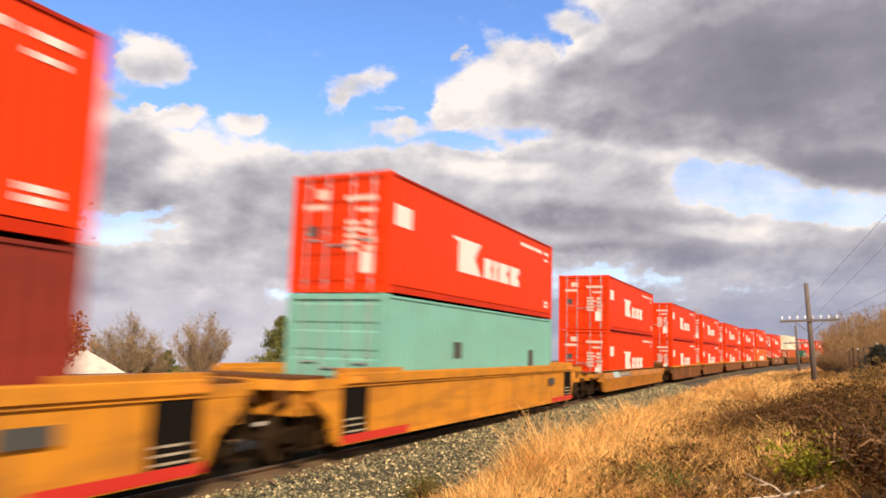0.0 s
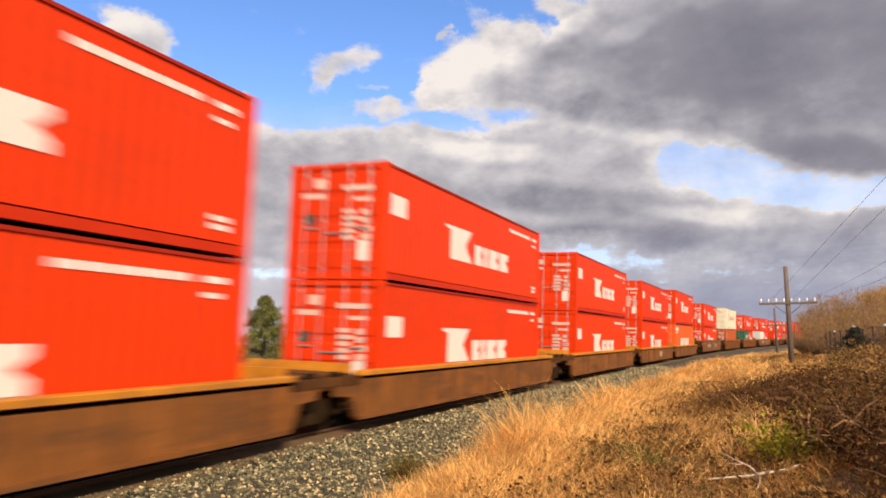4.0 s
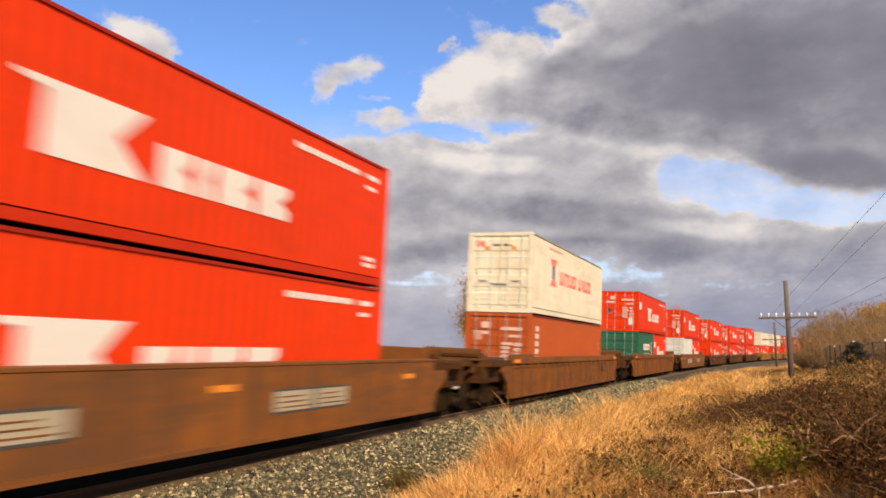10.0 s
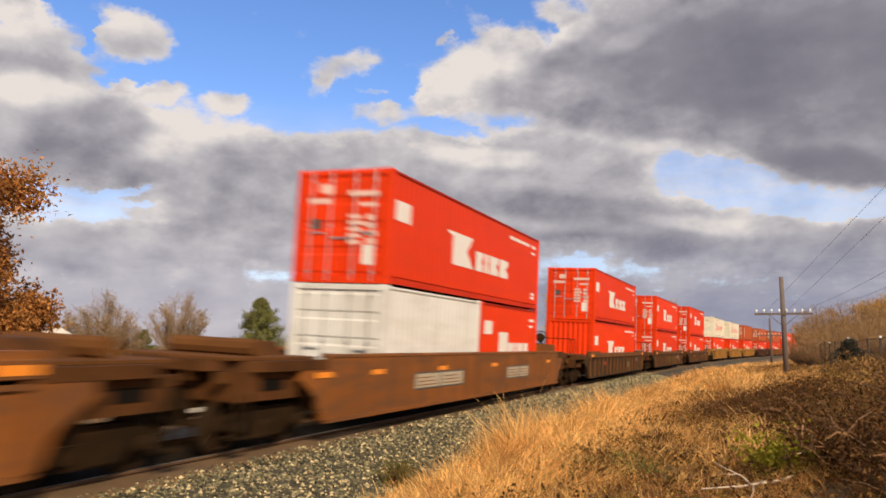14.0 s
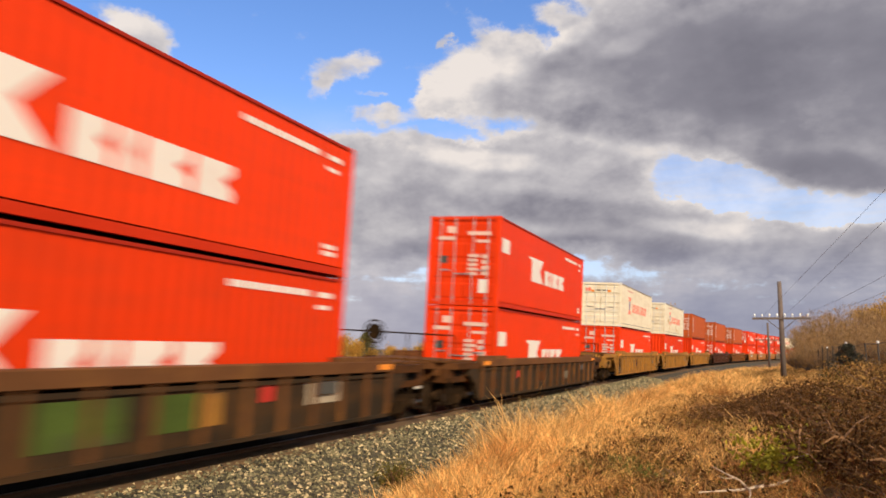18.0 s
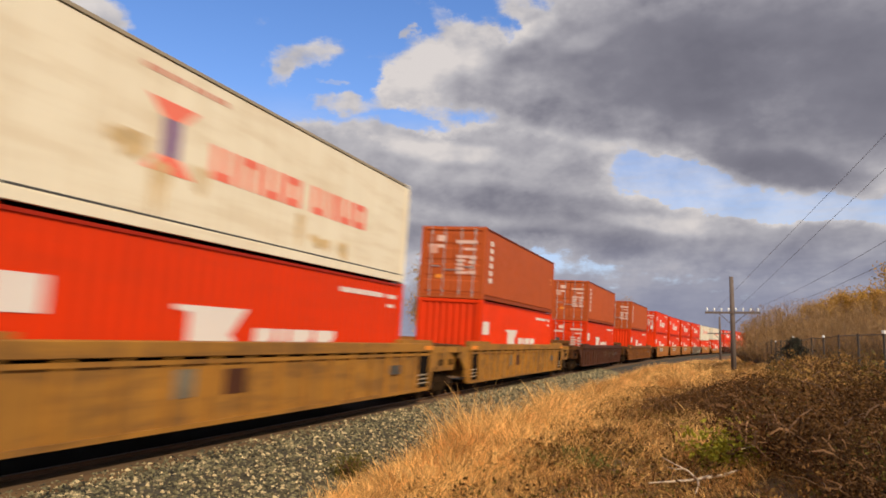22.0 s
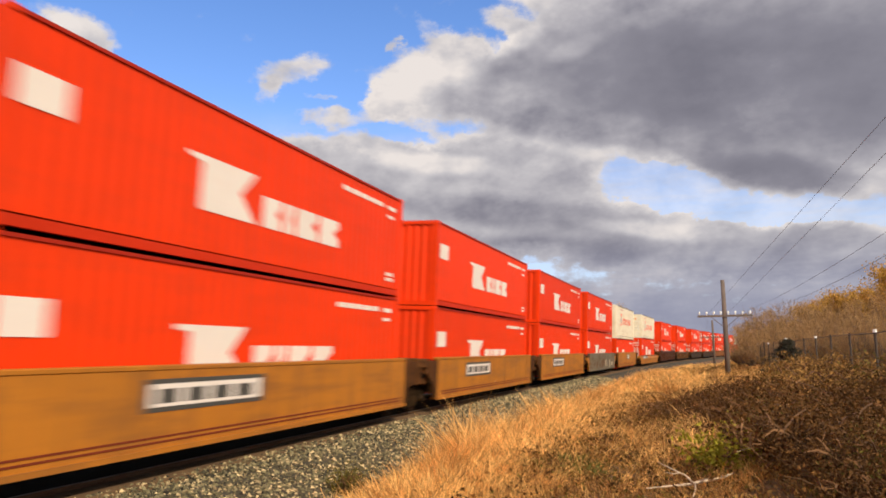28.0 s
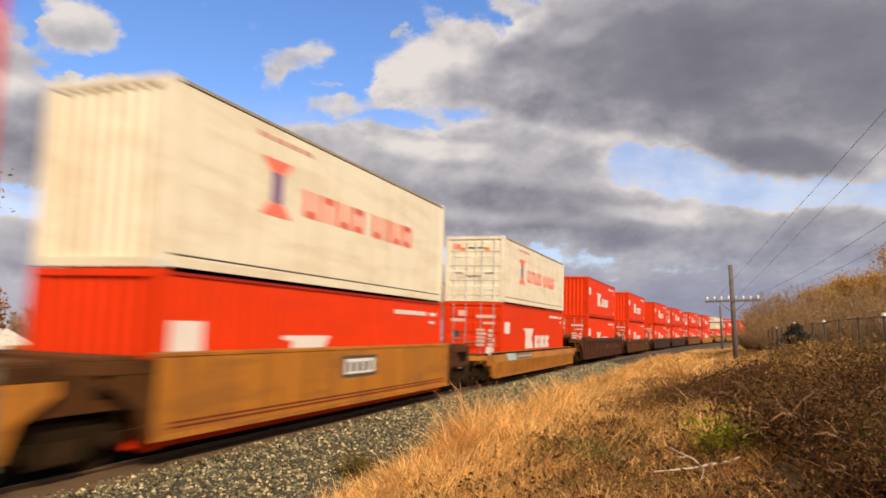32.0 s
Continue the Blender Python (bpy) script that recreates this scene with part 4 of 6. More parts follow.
def wagon(kind, s, front, back, joint_front, joint_back, rng, close, brake=0, painted=False):
    """A well wagon centred at s; front and back are the metres to its couplings; a joint shares the neighbour's bogie."""
    paint, lo, hi, half, style, label = WAGONS[kind]
    half = min(half, front - 1.2, back - 1.2)
    end_paint = paint if kind in ("yellow", "yellow_b", "ochre") else "w_end"
    top = tagged(new("well_wagon"), label, "freight wagon", "wagons of the train")
    k = (kind, round(half, 2))
    for sx in (1, -1):
        def X(a, b):
            return sorted((sx * a, sx * b))
        x0, x1 = X(1.36, 1.42)
        gap = {"ribs": 0.28, "lip": 0.20, "ledge": 0.16, "plain": 0.05, "bevel": 0.36}[style]
        if style == "bevel":
            part("side_plate", lambda bm: prism(bm, [(sx * 1.36, lo + 0.06), (sx * 1.40, lo + 0.06), (sx * 1.46, hi - gap), (sx * 1.42, hi - gap)], "y", -half, half), paint, top, key=k + (sx,))
            part("upper_plate", lambda bm: prism(bm, [(sx * 1.42, hi - gap + 0.004), (sx * 1.46, hi - gap + 0.004), (sx * 1.32, hi - 0.035), (sx * 1.28, hi - 0.035)], "y", -half, half), paint, top, "sunlit sloped upper side", key=k + (sx,))
        else:
            part("side_plate", blocks(((x0, -half, lo + 0.06), (x1, half, hi - gap))), paint, top, key=k + (sx,))
        if style == "bevel" and sx > 0 and close:
            def on_slope(name, y, w, a, b, mat, text="", lift=0.004):
                def at(t, d):
                    return (1.46 - 0.14 * t + d, hi - 0.356 + 0.32 * t + d * 0.44)
                part(name, lambda bm: prism(bm, [at(a, 0), at(a, lift), at(b, lift), at(b, 0)], "y", y, y + w), mat, top, text)
            on_slope("paint_mark", -6.0, 1.35, 0.06, 0.94, "mark_sky", "repainted sky-blue patch")
            on_slope("number_plate", -4.6, 2.65, 0.14, 0.72, "mark_dark", "long black number plate")
            for q in range(5):
                on_slope("writing_bar", -4.45 + 0.5 * q, 0.36, 0.3, 0.56, "plate", "", 0.008)
        c0, c1 = X(1.235 if style == "bevel" else 1.26, {"plain": 1.435, "bevel": 1.33}.get(style, 1.50))
        ch = {"ribs": 0.22, "lip": 0.20, "ledge": 0.10, "plain": 0.07, "bevel": 0.03}[style]
        def chord(bm):
            box(bm, (c0, -half, hi - ch), (c1, half, hi))
            rounded(bm, 0.012)
        edge = {"ledge": "w_yellow"}.get(style, "w_black_edge" if kind == "black" else paint)
        part("top_chord", chord, edge, top, "bright yellow top ledge" if style == "ledge" else "", key=k + (sx,))
        if close and style in ("ribs", "lip"):
            for sy in (1, -1):
                a, b = sorted((sy * (half - 2.3), sy * half))
                part("chord_riser", blocks(((min(sx * 1.28, sx * 1.46), a, hi - 0.005), (max(sx * 1.28, sx * 1.46), b, hi + 0.085))), edge, top, key=k + (sx, sy))
                if sx > 0 and kind != "maroon":
                    a, b = sorted((sy * (half - 0.65), sy * (half - 0.05)))
                    part("reflector", blocks(((1.50, a, hi - 0.17), (1.508, b, hi - 0.06))), "mark_amber", top, "orange reflector strip", key=k + (sy,))
        f0, f1 = X(1.22, 1.47)
        part("bottom_flange", blocks(((f0, -half, lo), (f1, half, lo + 0.07))), paint, top, key=k + (sx,))
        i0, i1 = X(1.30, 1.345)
        # near-black plate paints the dark of the slot under the chord
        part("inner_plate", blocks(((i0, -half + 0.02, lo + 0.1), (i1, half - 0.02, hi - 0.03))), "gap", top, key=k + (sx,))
        if style in ("ribs", "lip"):
            m0, m1 = X(1.415, 1.46)
            part("side_lip", blocks(((m0, -half, hi - gap - 0.05), (m1, half, hi - gap + 0.015))), paint, top, key=k + (sx,))
        if sx < 0 or not close:
            pass
        elif style == "ribs":
            n = int(half * 2 / 0.95)
            for i in range(n + 1):
                y = -half + 0.05 + (2 * half - 0.18) * i / n
                r0, r1 = X(1.418, 1.492)
                part("rib", blocks(((r0, 0, lo + 0.07), (r1, 0.09, hi - ch - 0.002))), "w_black_edge" if kind == "black" else paint, top, key=(kind, sx), at=pose(0, y, 0))
        elif style == "ledge":
            for i in range(7):
                y = -half + 0.1 + (2 * half - 0.3) * i / 6
                r0, r1 = X(1.418, 1.445)
                part("rib", blocks(((r0, 0, lo + 0.07), (r1, 0.10, hi - gap))), paint, top, key=(kind, sx), at=pose(0, y, 0))
        elif style == "plain":
            for i in range(4):
                y = -half * 0.85 + half * 1.7 * i / 3
                r0, r1 = X(1.421, 1.4255)
                part("panel_seam", blocks(((r0, 0, lo + 0.07), (r1, 0.03, hi - 0.09))), paint, top, key=(kind, sx), at=pose(0, y, 0))
        # plates, reflectors and paint marks on the side
        xp0, xp1 = X(1.42, 1.43)
        def plate(name, y, z, w, h, mat, text="", depth=0.0):
            if sx < 0 or not close:
                return
            a, b = X(1.4205 + depth, 1.4285 + depth)
            part(name, blocks(((a, y, z), (b, y + w, z + h))), mat, top, text)
        order = 1 if sx > 0 else -1
        if kind == "rust_plain":
            for y, w in ((-4.75, 1.45), (-3.2, 1.45), (2.15, 1.15), (3.4, 1.05)):
                plate("number_plate", y, 0.90, w, 0.32, "plate", "grimy pale plate with unreadable dark writing")
                plate("plate_edge", y - 0.05, 0.86, w + 0.1, 0.40, "mark_dark", "", -0.003)
                for r in range(3):
                    plate("writing_bar", y + 0.12, 0.95 + 0.085 * r, w * (0.82 - 0.1 * r), 0.022, "w_rust", "", 0.006)
            for y in (-9.0, -6.9, -3.4, 0.6, 6.9):
                plate("reflector", y, 1.28, 0.55, 0.10, "mark_amber", "amber reflector strip")
        if kind == "brown" and painted:
            plate("number_plate", 0.15, 0.62, 1.35, 0.34, "plate", "grimy pale plate with unreadable dark writing")
            for r in range(3):
                plate("writing_bar", 0.27, 0.68 + 0.085 * r, 1.0 - 0.12 * r, 0.022, "w_rust", "", 0.006)
        if kind == "amber":
            y, wide = (-0.6, 1.7) if painted else (-3.5, 3.0)
            plate("plate_edge", y, 1.05, wide, 0.46, "mark_dark", "black plate surround", -0.002)
            plate("number_plate", y + 0.12, 1.12, wide - 0.24, 0.32, "mark", "pale plate with unreadable dark blocks", 0.004)
            for z in (0.14, 0.21):
                plate("stripe", -half + 0.3, lo + z, 2 * half - 0.6, 0.028, "edge_brown", "thin dark red stripe along the foot", 0.0)
            for r in range(4):
                plate("writing_bar", y + 0.26 + (wide - 0.46) / 4 * r, 1.17, (wide - 0.9) / 4.6, 0.2, "mark_dark", "", 0.009)
        if style in ("ribs", "lip"):
            y = half * 0.62 if sx > 0 else -half * 0.62 - 0.7
            plate("number_plate", y, 1.02, 0.75, 0.22, "mark_dark", "small dark number plate", 0.046)
        if kind == "yellow":
            for y in (-half, half - 2.6):
                plate("stripe", y, lo + 0.02, 2.6, 0.15, "stripe", "red reflective stripe", 0.052)
        if kind == "black":
            spots = [(-7.0, 0.7, 0.6, 0.3, "w_end"), (-4.3, 0.95, 0.22, 0.22, "stripe"), (-1.7, 0.75, 1.1, 0.35, "w_end"), (2.2, 0.72, 0.7, 0.3, "w_grey")]
            if painted:
                spots = [(-0.74, 0.66, 1.30, 0.55, "w_faded_green"), (1.05, 0.70, 0.8, 0.50, "w_faded_green"), (1.87, 0.72, 0.5, 0.46, "w_ochre"), (3.35, 0.98, 0.3, 0.26, "stripe"), (4.7, 0.86, 1.1, 0.44, "plate")]
            for y, z, w, h, mat in spots:
                plate("paint_mark", y, z, w, h, mat, "faded spray-paint patch", -0.001)
        if kind == "grey":
            for q in range(14 if sx > 0 and close else 0):
                y, z, w, h, b = -5.9 + 0.84 * q, rng.uniform(0.62, 0.9), rng.uniform(0.35, 0.95), rng.uniform(0.25, 0.6), rng.uniform(-0.35, 0.35)
                shape = [(y, z), (y + w * 0.6, z - 0.06), (y + w + b * 0.4, z + h * 0.4), (y + w * 0.75 + b, z + h), (y + b, z + h * 0.9), (y + b * 0.3 + 0.08, z + h * 0.45)]
                part("paint_mark", lambda bm: prism(bm, shape, "x", 1.4205, 1.4225), rng.choice(["w_grey", "plate", "w_black_edge"]), top, "faded spray-paint shape")
        if kind == "ochre":
            plate("paint_mark", -2.95, 0.95, 0.6, 0.42, "w_grey", "repainted grey patch", -0.001)
            plate("paint_mark", -1.6, 0.95, 0.7, 0.40, "w_maroon", "repainted dark patch", -0.001)
        if kind == "maroon":
            for y, w in ((-3.9, 0.65), (0.15, 0.7), (2.2, 0.4), (4.3, 0.5)):
                plate("paint_mark", y, 0.98, w, 0.34, "w_grey", "faded lettering patch", -0.001)
    # the floor of the well and its cross beams
    for i in range(5):
        y = -half + 0.8 + (2 * half - 1.6) * i / 4
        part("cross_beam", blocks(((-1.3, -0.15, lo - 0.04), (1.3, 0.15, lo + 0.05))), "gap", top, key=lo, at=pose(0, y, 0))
    for sy, reach, joint in ((-1, front, joint_front), (1, back, joint_back)):
        near, far = half, reach - (0.06 if joint else 0.42)
        def Yr(a, b):
            return sorted((sy * a, sy * b))
        y0, y1 = Yr(near - 0.06, near + 0.06)
        part("bulkhead", blocks(((-1.30, y0, lo + 0.2), (1.30, y1, hi - 0.12))), end_paint, top, key=None)
        # end platform over the bogie, cut back to a narrow nose
        def deck(bm):
            nose = 0.75 if not joint else 0.95
            pts = [(-1.42, sy * near), (1.42, sy * near), (1.42, sy * (near + (far - near) * 0.72)), (nose, sy * far), (-nose, sy * far), (-1.42, sy * (near + (far - near) * 0.72))]
            prism(bm, pts, "z", hi - 0.27, hi - 0.10)
        part("end_platform", deck, end_paint, top)
        for gx in (-1.05, -0.45, 0.45, 1.05):
            part("gusset", lambda bm: prism(bm, [(sy * near, hi - 0.27), (sy * far, hi - 0.27), (sy * far, hi - 0.42), (sy * (near + 0.5), 0.95), (sy * near, 0.85)], "x", gx - 0.012, gx + 0.012), "deck", top)
        if close and kind in ("brown", "rust_plain") and (sy > 0 or joint):
            r0, r1 = Yr(near + 0.02, near + 0.12)
            part("end_bulkhead", blocks(((-1.22, r0, hi - 0.12), (1.22, r1, hi + (0.12 if joint else 0.66 if kind == "brown" else 0.25)))), "w_yellow" if kind == "brown" else "w_rust", top, "low yellow end bulkhead" if kind == "brown" else "")
        if joint:
            w0, w1 = Yr(max(far - 0.78, near + 0.1), far)
        else:
            w0, w1 = Yr(max(reach - 2.35, near + 0.1), reach - 0.75)
        part("body_bolster", blocks(((-1.26, w0, 0.96), (1.26, w1, hi - 0.26))), end_paint, top)
        for sx in (1, -1):
            a, b = sorted((sx * 1.25, sx * 1.275))
            # the hole's inner shade is a near-black block on the bolster
            part("access_hole", blocks(((a, w0 + (w1 - w0) * 0.35, 1.12), (b, w0 + (w1 - w0) * 0.72, 1.3))), "gap", top, "near-black block painted as an access hole")
        part("walkway", blocks(((-1.2, Yr(near + 0.1, far - 0.2)[0], hi - 0.095), (1.2, Yr(near + 0.1, far - 0.2)[1], hi - 0.05))), "deck", top, "rusty open-mesh walkway")
        y0, y1 = Yr(near - 0.2, far)
        part("draft_sill", blocks(((-0.30, y0, 0.80), (0.30, y1, 1.12))), "steel", top)
        # sloped haunch from the side sill up to the platform
        for sx in (1, -1):
            x0, x1 = sorted((sx * 1.30, sx * 1.41))
            d = min(0.85, far - near)
            part("haunch", lambda bm: prism(bm, [(sy * near, lo + 0.05), (sy * near, hi - 0.2), (sy * (near + d), hi - 0.26), (sy * (near + d), hi - 0.45), (sy * (near + 0.3), lo + 0.45), (sy * (near + 0.12), lo + 0.06)], "x", x0, x1), {"grey": "w_amber", "amber": "w_end"}.get(kind, paint), top)
            gx = sx * 1.38
            def ladder(bm):
                a, b = sy * (near + 0.18), sy * (near + 0.62)
                for y in (a, b):
                    tube(bm, [(gx, y, 0.62), (gx, y, hi - 0.02)], 0.014, 5)
                for r in range(4):
                    z = 0.7 + 0.27 * r
                    if z < hi:
                        tube(bm, [(gx, a, z), (gx, b, z)], 0.012, 5)
            if close:
                part("ladder", ladder, "steel", top, "steel rung ladder")
            if kind in ("ochre", "yellow") and sx > 0 and close:
                a, b = sorted((sx * 1.425, sx * 1.44))
                ya, yb = Yr(near - 0.95, near - 0.05)
                part("number_panel", blocks(((a, ya, lo + 0.10), (b, yb, hi - 0.24))), "gap", top, "black panel with pale writing")
                a, b = sorted((sx * 1.438, sx * 1.446))
                for r in range(3):
                    part("writing_bar", blocks(((a, ya + 0.10, lo + 0.20 + 0.11 * r), (b, yb - 0.10 - 0.06 * r, lo + 0.232 + 0.11 * r))), "plate", top)
        if not joint:
            def coupler(bm):
                y0, y1 = Yr(far - 0.1, reach + 0.02)
                box(bm, (-0.08, y0, 0.84), (0.08, y1, 1.0))
                a, b = Yr(reach - 0.16, reach + 0.08)
                box(bm, (-0.19, a, 0.78), (0.16, b, 1.06))
                rounded(bm, 0.02)
            part("coupler", coupler, "steel", top, "cast steel knuckle coupler")
            if sy < 0:
                part("hose_coupling", blocks(((0.42, -reach + 0.70, 0.76), (0.50, -reach + 0.92, 0.82))), "mark", top, "bright metal hose coupling")
            part("air_hose", lambda bm: tube(bm, [(0.45, sy * (far - 0.05), 0.85), (0.43, sy * (far + 0.15), 0.5), (0.3, sy * (far + 0.38), 0.42)], 0.025, 6), "steel", top, "black rubber brake hose")
            part("step", blocks(((1.05, Yr(far - 0.5, far - 0.15)[0], 0.42), (1.38, Yr(far - 0.5, far - 0.15)[1], 0.45)), ((1.36, Yr(far - 0.5, far - 0.46)[0], 0.42), (1.39, Yr(far - 0.5, far - 0.46)[1], 1.1)),
                                ((1.36, Yr(far - 0.19, far - 0.15)[0], 0.42), (1.39, Yr(far - 0.19, far - 0.15)[1], 1.1))), "steel", top, "steel corner step")
            if kind in ("rust", "rust_plain", "maroon", "ochre_b", "brown") and close:
                def hump(bm):
                    a, b = Yr(near + 0.25, near + 1.15)
                    box(bm, (-0.75, a, hi - 0.11), (0.75, b, hi + 0.19), (0.22, 0.16))
                    rounded(bm, 0.05, 2)
                part("end_housing", hump, end_paint, top, "low rounded housing on the end platform")
                part("air_reservoir", lambda bm: tube(bm, [(-0.9, sy * (near + 1.45), hi + 0.08), (0.9, sy * (near + 1.45), hi + 0.08)], 0.16, 10), "deck", top, "rusty cylindrical air tank")
            if kind == "black":
                z = hi + 0.62
            if kind == "black" and sy == brake:
                def stand(bm):
                    y = sy * (far - 0.28)
                    tube(bm, [(-0.2, y, hi - 0.1), (-0.2, y, z)], 0.05, 6)
                part("brake_stand", stand, "steel", top)
                def wheel(bm):
                    y = sy * (far - 0.20)
                    ring = [(-0.2 + 0.29 * math.cos(a * math.pi / 8), y, z + 0.29 * math.sin(a * math.pi / 8)) for a in range(17)]
                    tube(bm, ring, 0.022, 5, caps=False)
                    for a in range(4):
                        tube(bm, [(-0.2, y, z), (-0.2 + 0.29 * math.cos(a * math.pi / 2), y, z + 0.29 * math.sin(a * math.pi / 2))], 0.016, 4)
                    tube(bm, [(-0.2, y - 0.05, z), (-0.2, y + 0.05, z)], 0.2, 12)
                part("brake_wheel", wheel, "steel", top, "round steel hand-brake wheel")
            if kind == "black" and close:
                def rail_(bm):
                    a, b = sy * max(near + 0.2, far - 1.1), sy * (far - 0.25)
                    tube(bm, [(side, a, hi - 0.1), (side, a, z), (side, b, z), (side, b, hi - 0.1)], 0.02, 5)
                for side in (1.15, -1.15):
                    part("handrail", rail_, "steel", top, "bent steel handrail")
                part("handrail", lambda bm: tube(bm, [(-1.15, sy * (far - 0.25), z), (1.15, sy * (far - 0.25), z)], 0.02, 5), "steel", top, "straight steel handrail")
            bogie(top, sy * (reach - 1.8), s, close)
        elif sy > 0:
            bogie(top, reach, s, close)
    rider(top, s)
    return top


# the make-up of the train: upper, lower, wagon; capitals: the plain end leads
MAKE_UP = """red maroon yellow|red teal yellow|red red yellow_b|red red brown|red red brown|red red brown|red red brown|red orange brown|red red rust_plain|
white brown rust|red green+red_half rust|red white_half+red_half rust_plain|red RED black|red red black|red red black|white red ochre|white RED ochre|
brown RED ochre|brown red maroon|brown RED ochre_b|red RED amber|RED RED amber|RED RED amber|RED RED grey|WHITE RED amber|white red yellow_b|RED red maroon|
RED red black|RED red black|red red black|red red rust|red red yellow_b|white red ochre|red red ochre|red red black|brown red rust|red red rust|red red black|
red red yellow_b|red red yellow_b|red red black""".replace("\n", "").split("|")
JOINED = [(3, 7), (15, 17), (20, 24), (37, 39)]


def rust_stains(ob):
    """Rust that has run down the side of one white container."""
    rng = random.Random(5)
    for y, z, w, h in ((-4.35, 0.95, 0.75, 0.34), (-3.45, 0.40, 0.34, 0.62), (-2.55, 0.75, 0.30, 0.36), (0.55, 0.42, 0.26, 0.50), (1.1, 0.34, 0.85, 0.26), (2.3, 0.30, 0.45, 0.30)):
        n = 7
        upper = [(y + w * i / n, z + h + rng.uniform(-0.05, 0.05)) for i in range(n, -1, -1)]
        lower = [(y + w * i / n, z + h * rng.uniform(-0.3, 0.55)) for i in range(n + 1)]
        shape_mark(ob, "rust_stain", [lower + upper], WIDE / 2 - 0.0185, 1, "pale rust that has run down", "rust_stain")


def build_train():
    rng = random.Random(7)
    leads, tops = list(LEADS), list(TOPS)
    while len(leads) < len(MAKE_UP):
        leads.append(leads[-1] + (21.5, 19.4, 22.6, 20.6)[len(leads) % 4])
        tops.append(5.80)
    mids = [y + 6.096 for y in leads]
    for i, text in enumerate(MAKE_UP):
        upper, lower, wag = text.split()
        mid = mids[i]
        gap_f = (mid - mids[i - 1]) / 2 if i else 9.8
        gap_b = (mids[i + 1] - mid) / 2 if i + 1 < len(mids) else 9.8
        jf = any(a < i <= b for a, b in JOINED)
        jb = any(a <= i < b for a, b in JOINED)
        close = i < 28
        wagon(wag, mid, gap_f, gap_b, jf, jb, rng, close, {12: -1, 13: 1, 14: 1}.get(i, 0), i in (6, 13, 24))
        tall = upper.lower() == "white" and i in (9, 24) or tops[i] > 6.0
        uh = 2.896 if tall else 2.591
        seam = tops[i] - uh
        box_on_top = put_container(upper.lower(), uh, mid, seam, upper.islower(), close)
        if i == 16:
            rust_stains(box_on_top)
        if "+" in lower:
            a, b = lower.split("+")
            put_container(a, 2.591, mid - 3.067, seam - 2.591 - 0.012, True)
            put_container(b, 2.591, mid + 3.067, seam - 2.591 - 0.012, False)
        else:
            put_container(lower.lower(), 2.591, mid, seam - 2.591 - 0.012, lower.islower(), close, 0.08)


build_train()


def motions():
    """All that moves: the wagons and containers slide along the line, the wheels turn."""
    for ob, s, height, turned, across in RIDERS:
        walk(ob, [(t, ride_pose(s - d, height, turned, across)) for t, d in SLIDE])
    times, far = [t for t, _ in SLIDE], [d for _, d in SLIDE]
    for ob, y, s in SPINNERS:
        when = float(np.interp(s - 9.0, far, times))            # the moment at which this axle passes near
        a, b = max(0.0, when - 1.2), min(32.0, when + 0.7)
        rows = [(0.0, 0.0)]
        if b > a + 0.1:
            for i in range(int((b - a) * 30) + 1):
                rows.append((a + i / 30, math.degrees((i / 30) * 14.45 / 0.42)))
            rows = [r for r in rows[1:]] if a < 0.04 else rows
            if a < 0.04:
                rows[0] = (0.0, rows[0][1])
        last = rows[-1][1]
        if rows[-1][0] < 31.96:
            rows.append((32.0, last))
        walk(ob, [(t, pose(0, y, 0.42, ang)) for t, ang in rows])

# ---------------------------------------------------------------- ground
def ground_z(x, y):
    """The height of the land: a low bed under the track, a bank that rises on the fence side."""
    u = x - (BEND * y * y / 2 + BEND_MORE * np.abs(y) ** 3 / 6)
    z = np.interp(u, [-400, -60, -9, -4.6, -2.6, 2.4, 3.5, 4.3, 5.2, 6.6, 8.6, 10.5, 13, 18, 40, 400],
                  [-1.2, -0.8, -0.75, -0.85, -0.62, -0.70, -0.62, -0.32, -0.08, 0.02, 0.05, 0.38, 0.75, 0.95, 1.1, 1.4])
    roll = 0.10 * np.sin(x * 0.9 + 1.3) * np.sin(y * 0.55) + 0.05 * np.sin(x * 2.3 + y * 1.1)
    return z + roll * np.clip((np.abs(u) - 3.5) / 3, 0, 1)


def build_ground():
    xs = np.concatenate([[-3000, -1500, -700, -300, -150, -90, -60, -40, -28, -20, -14, -10], np.arange(-8, 22, 0.6), [23, 26, 30, 40, 60, 100, 200, 500, 1200, 3000]])
    ys = np.concatenate([[-3000, -1000, -300, -100, -40, -20, -10], np.arange(-4, 60, 0.8), np.arange(60, 400, 8), [420, 500, 700, 1000, 1600, 3000]])
    X, Y = np.meshgrid(xs, ys, indexing="ij")
    yc = np.clip(Y, -300, 420)
    Z = ground_z(X, yc)
    v = np.stack([X, Y, Z], -1).reshape(-1, 3)
    n = len(ys)
    i, j = np.meshgrid(np.arange(len(xs) - 1), np.arange(n - 1), indexing="ij")
    a = (i * n + j).ravel()
    f = np.stack([a, a + n, a + n + 1, a + 1], 1)
    tagged(new("ground", raw_mesh("ground", v, f, "ground", True)), "dry autumn ground with straw-coloured matted grass", "ground", kind="structure")


build_ground()


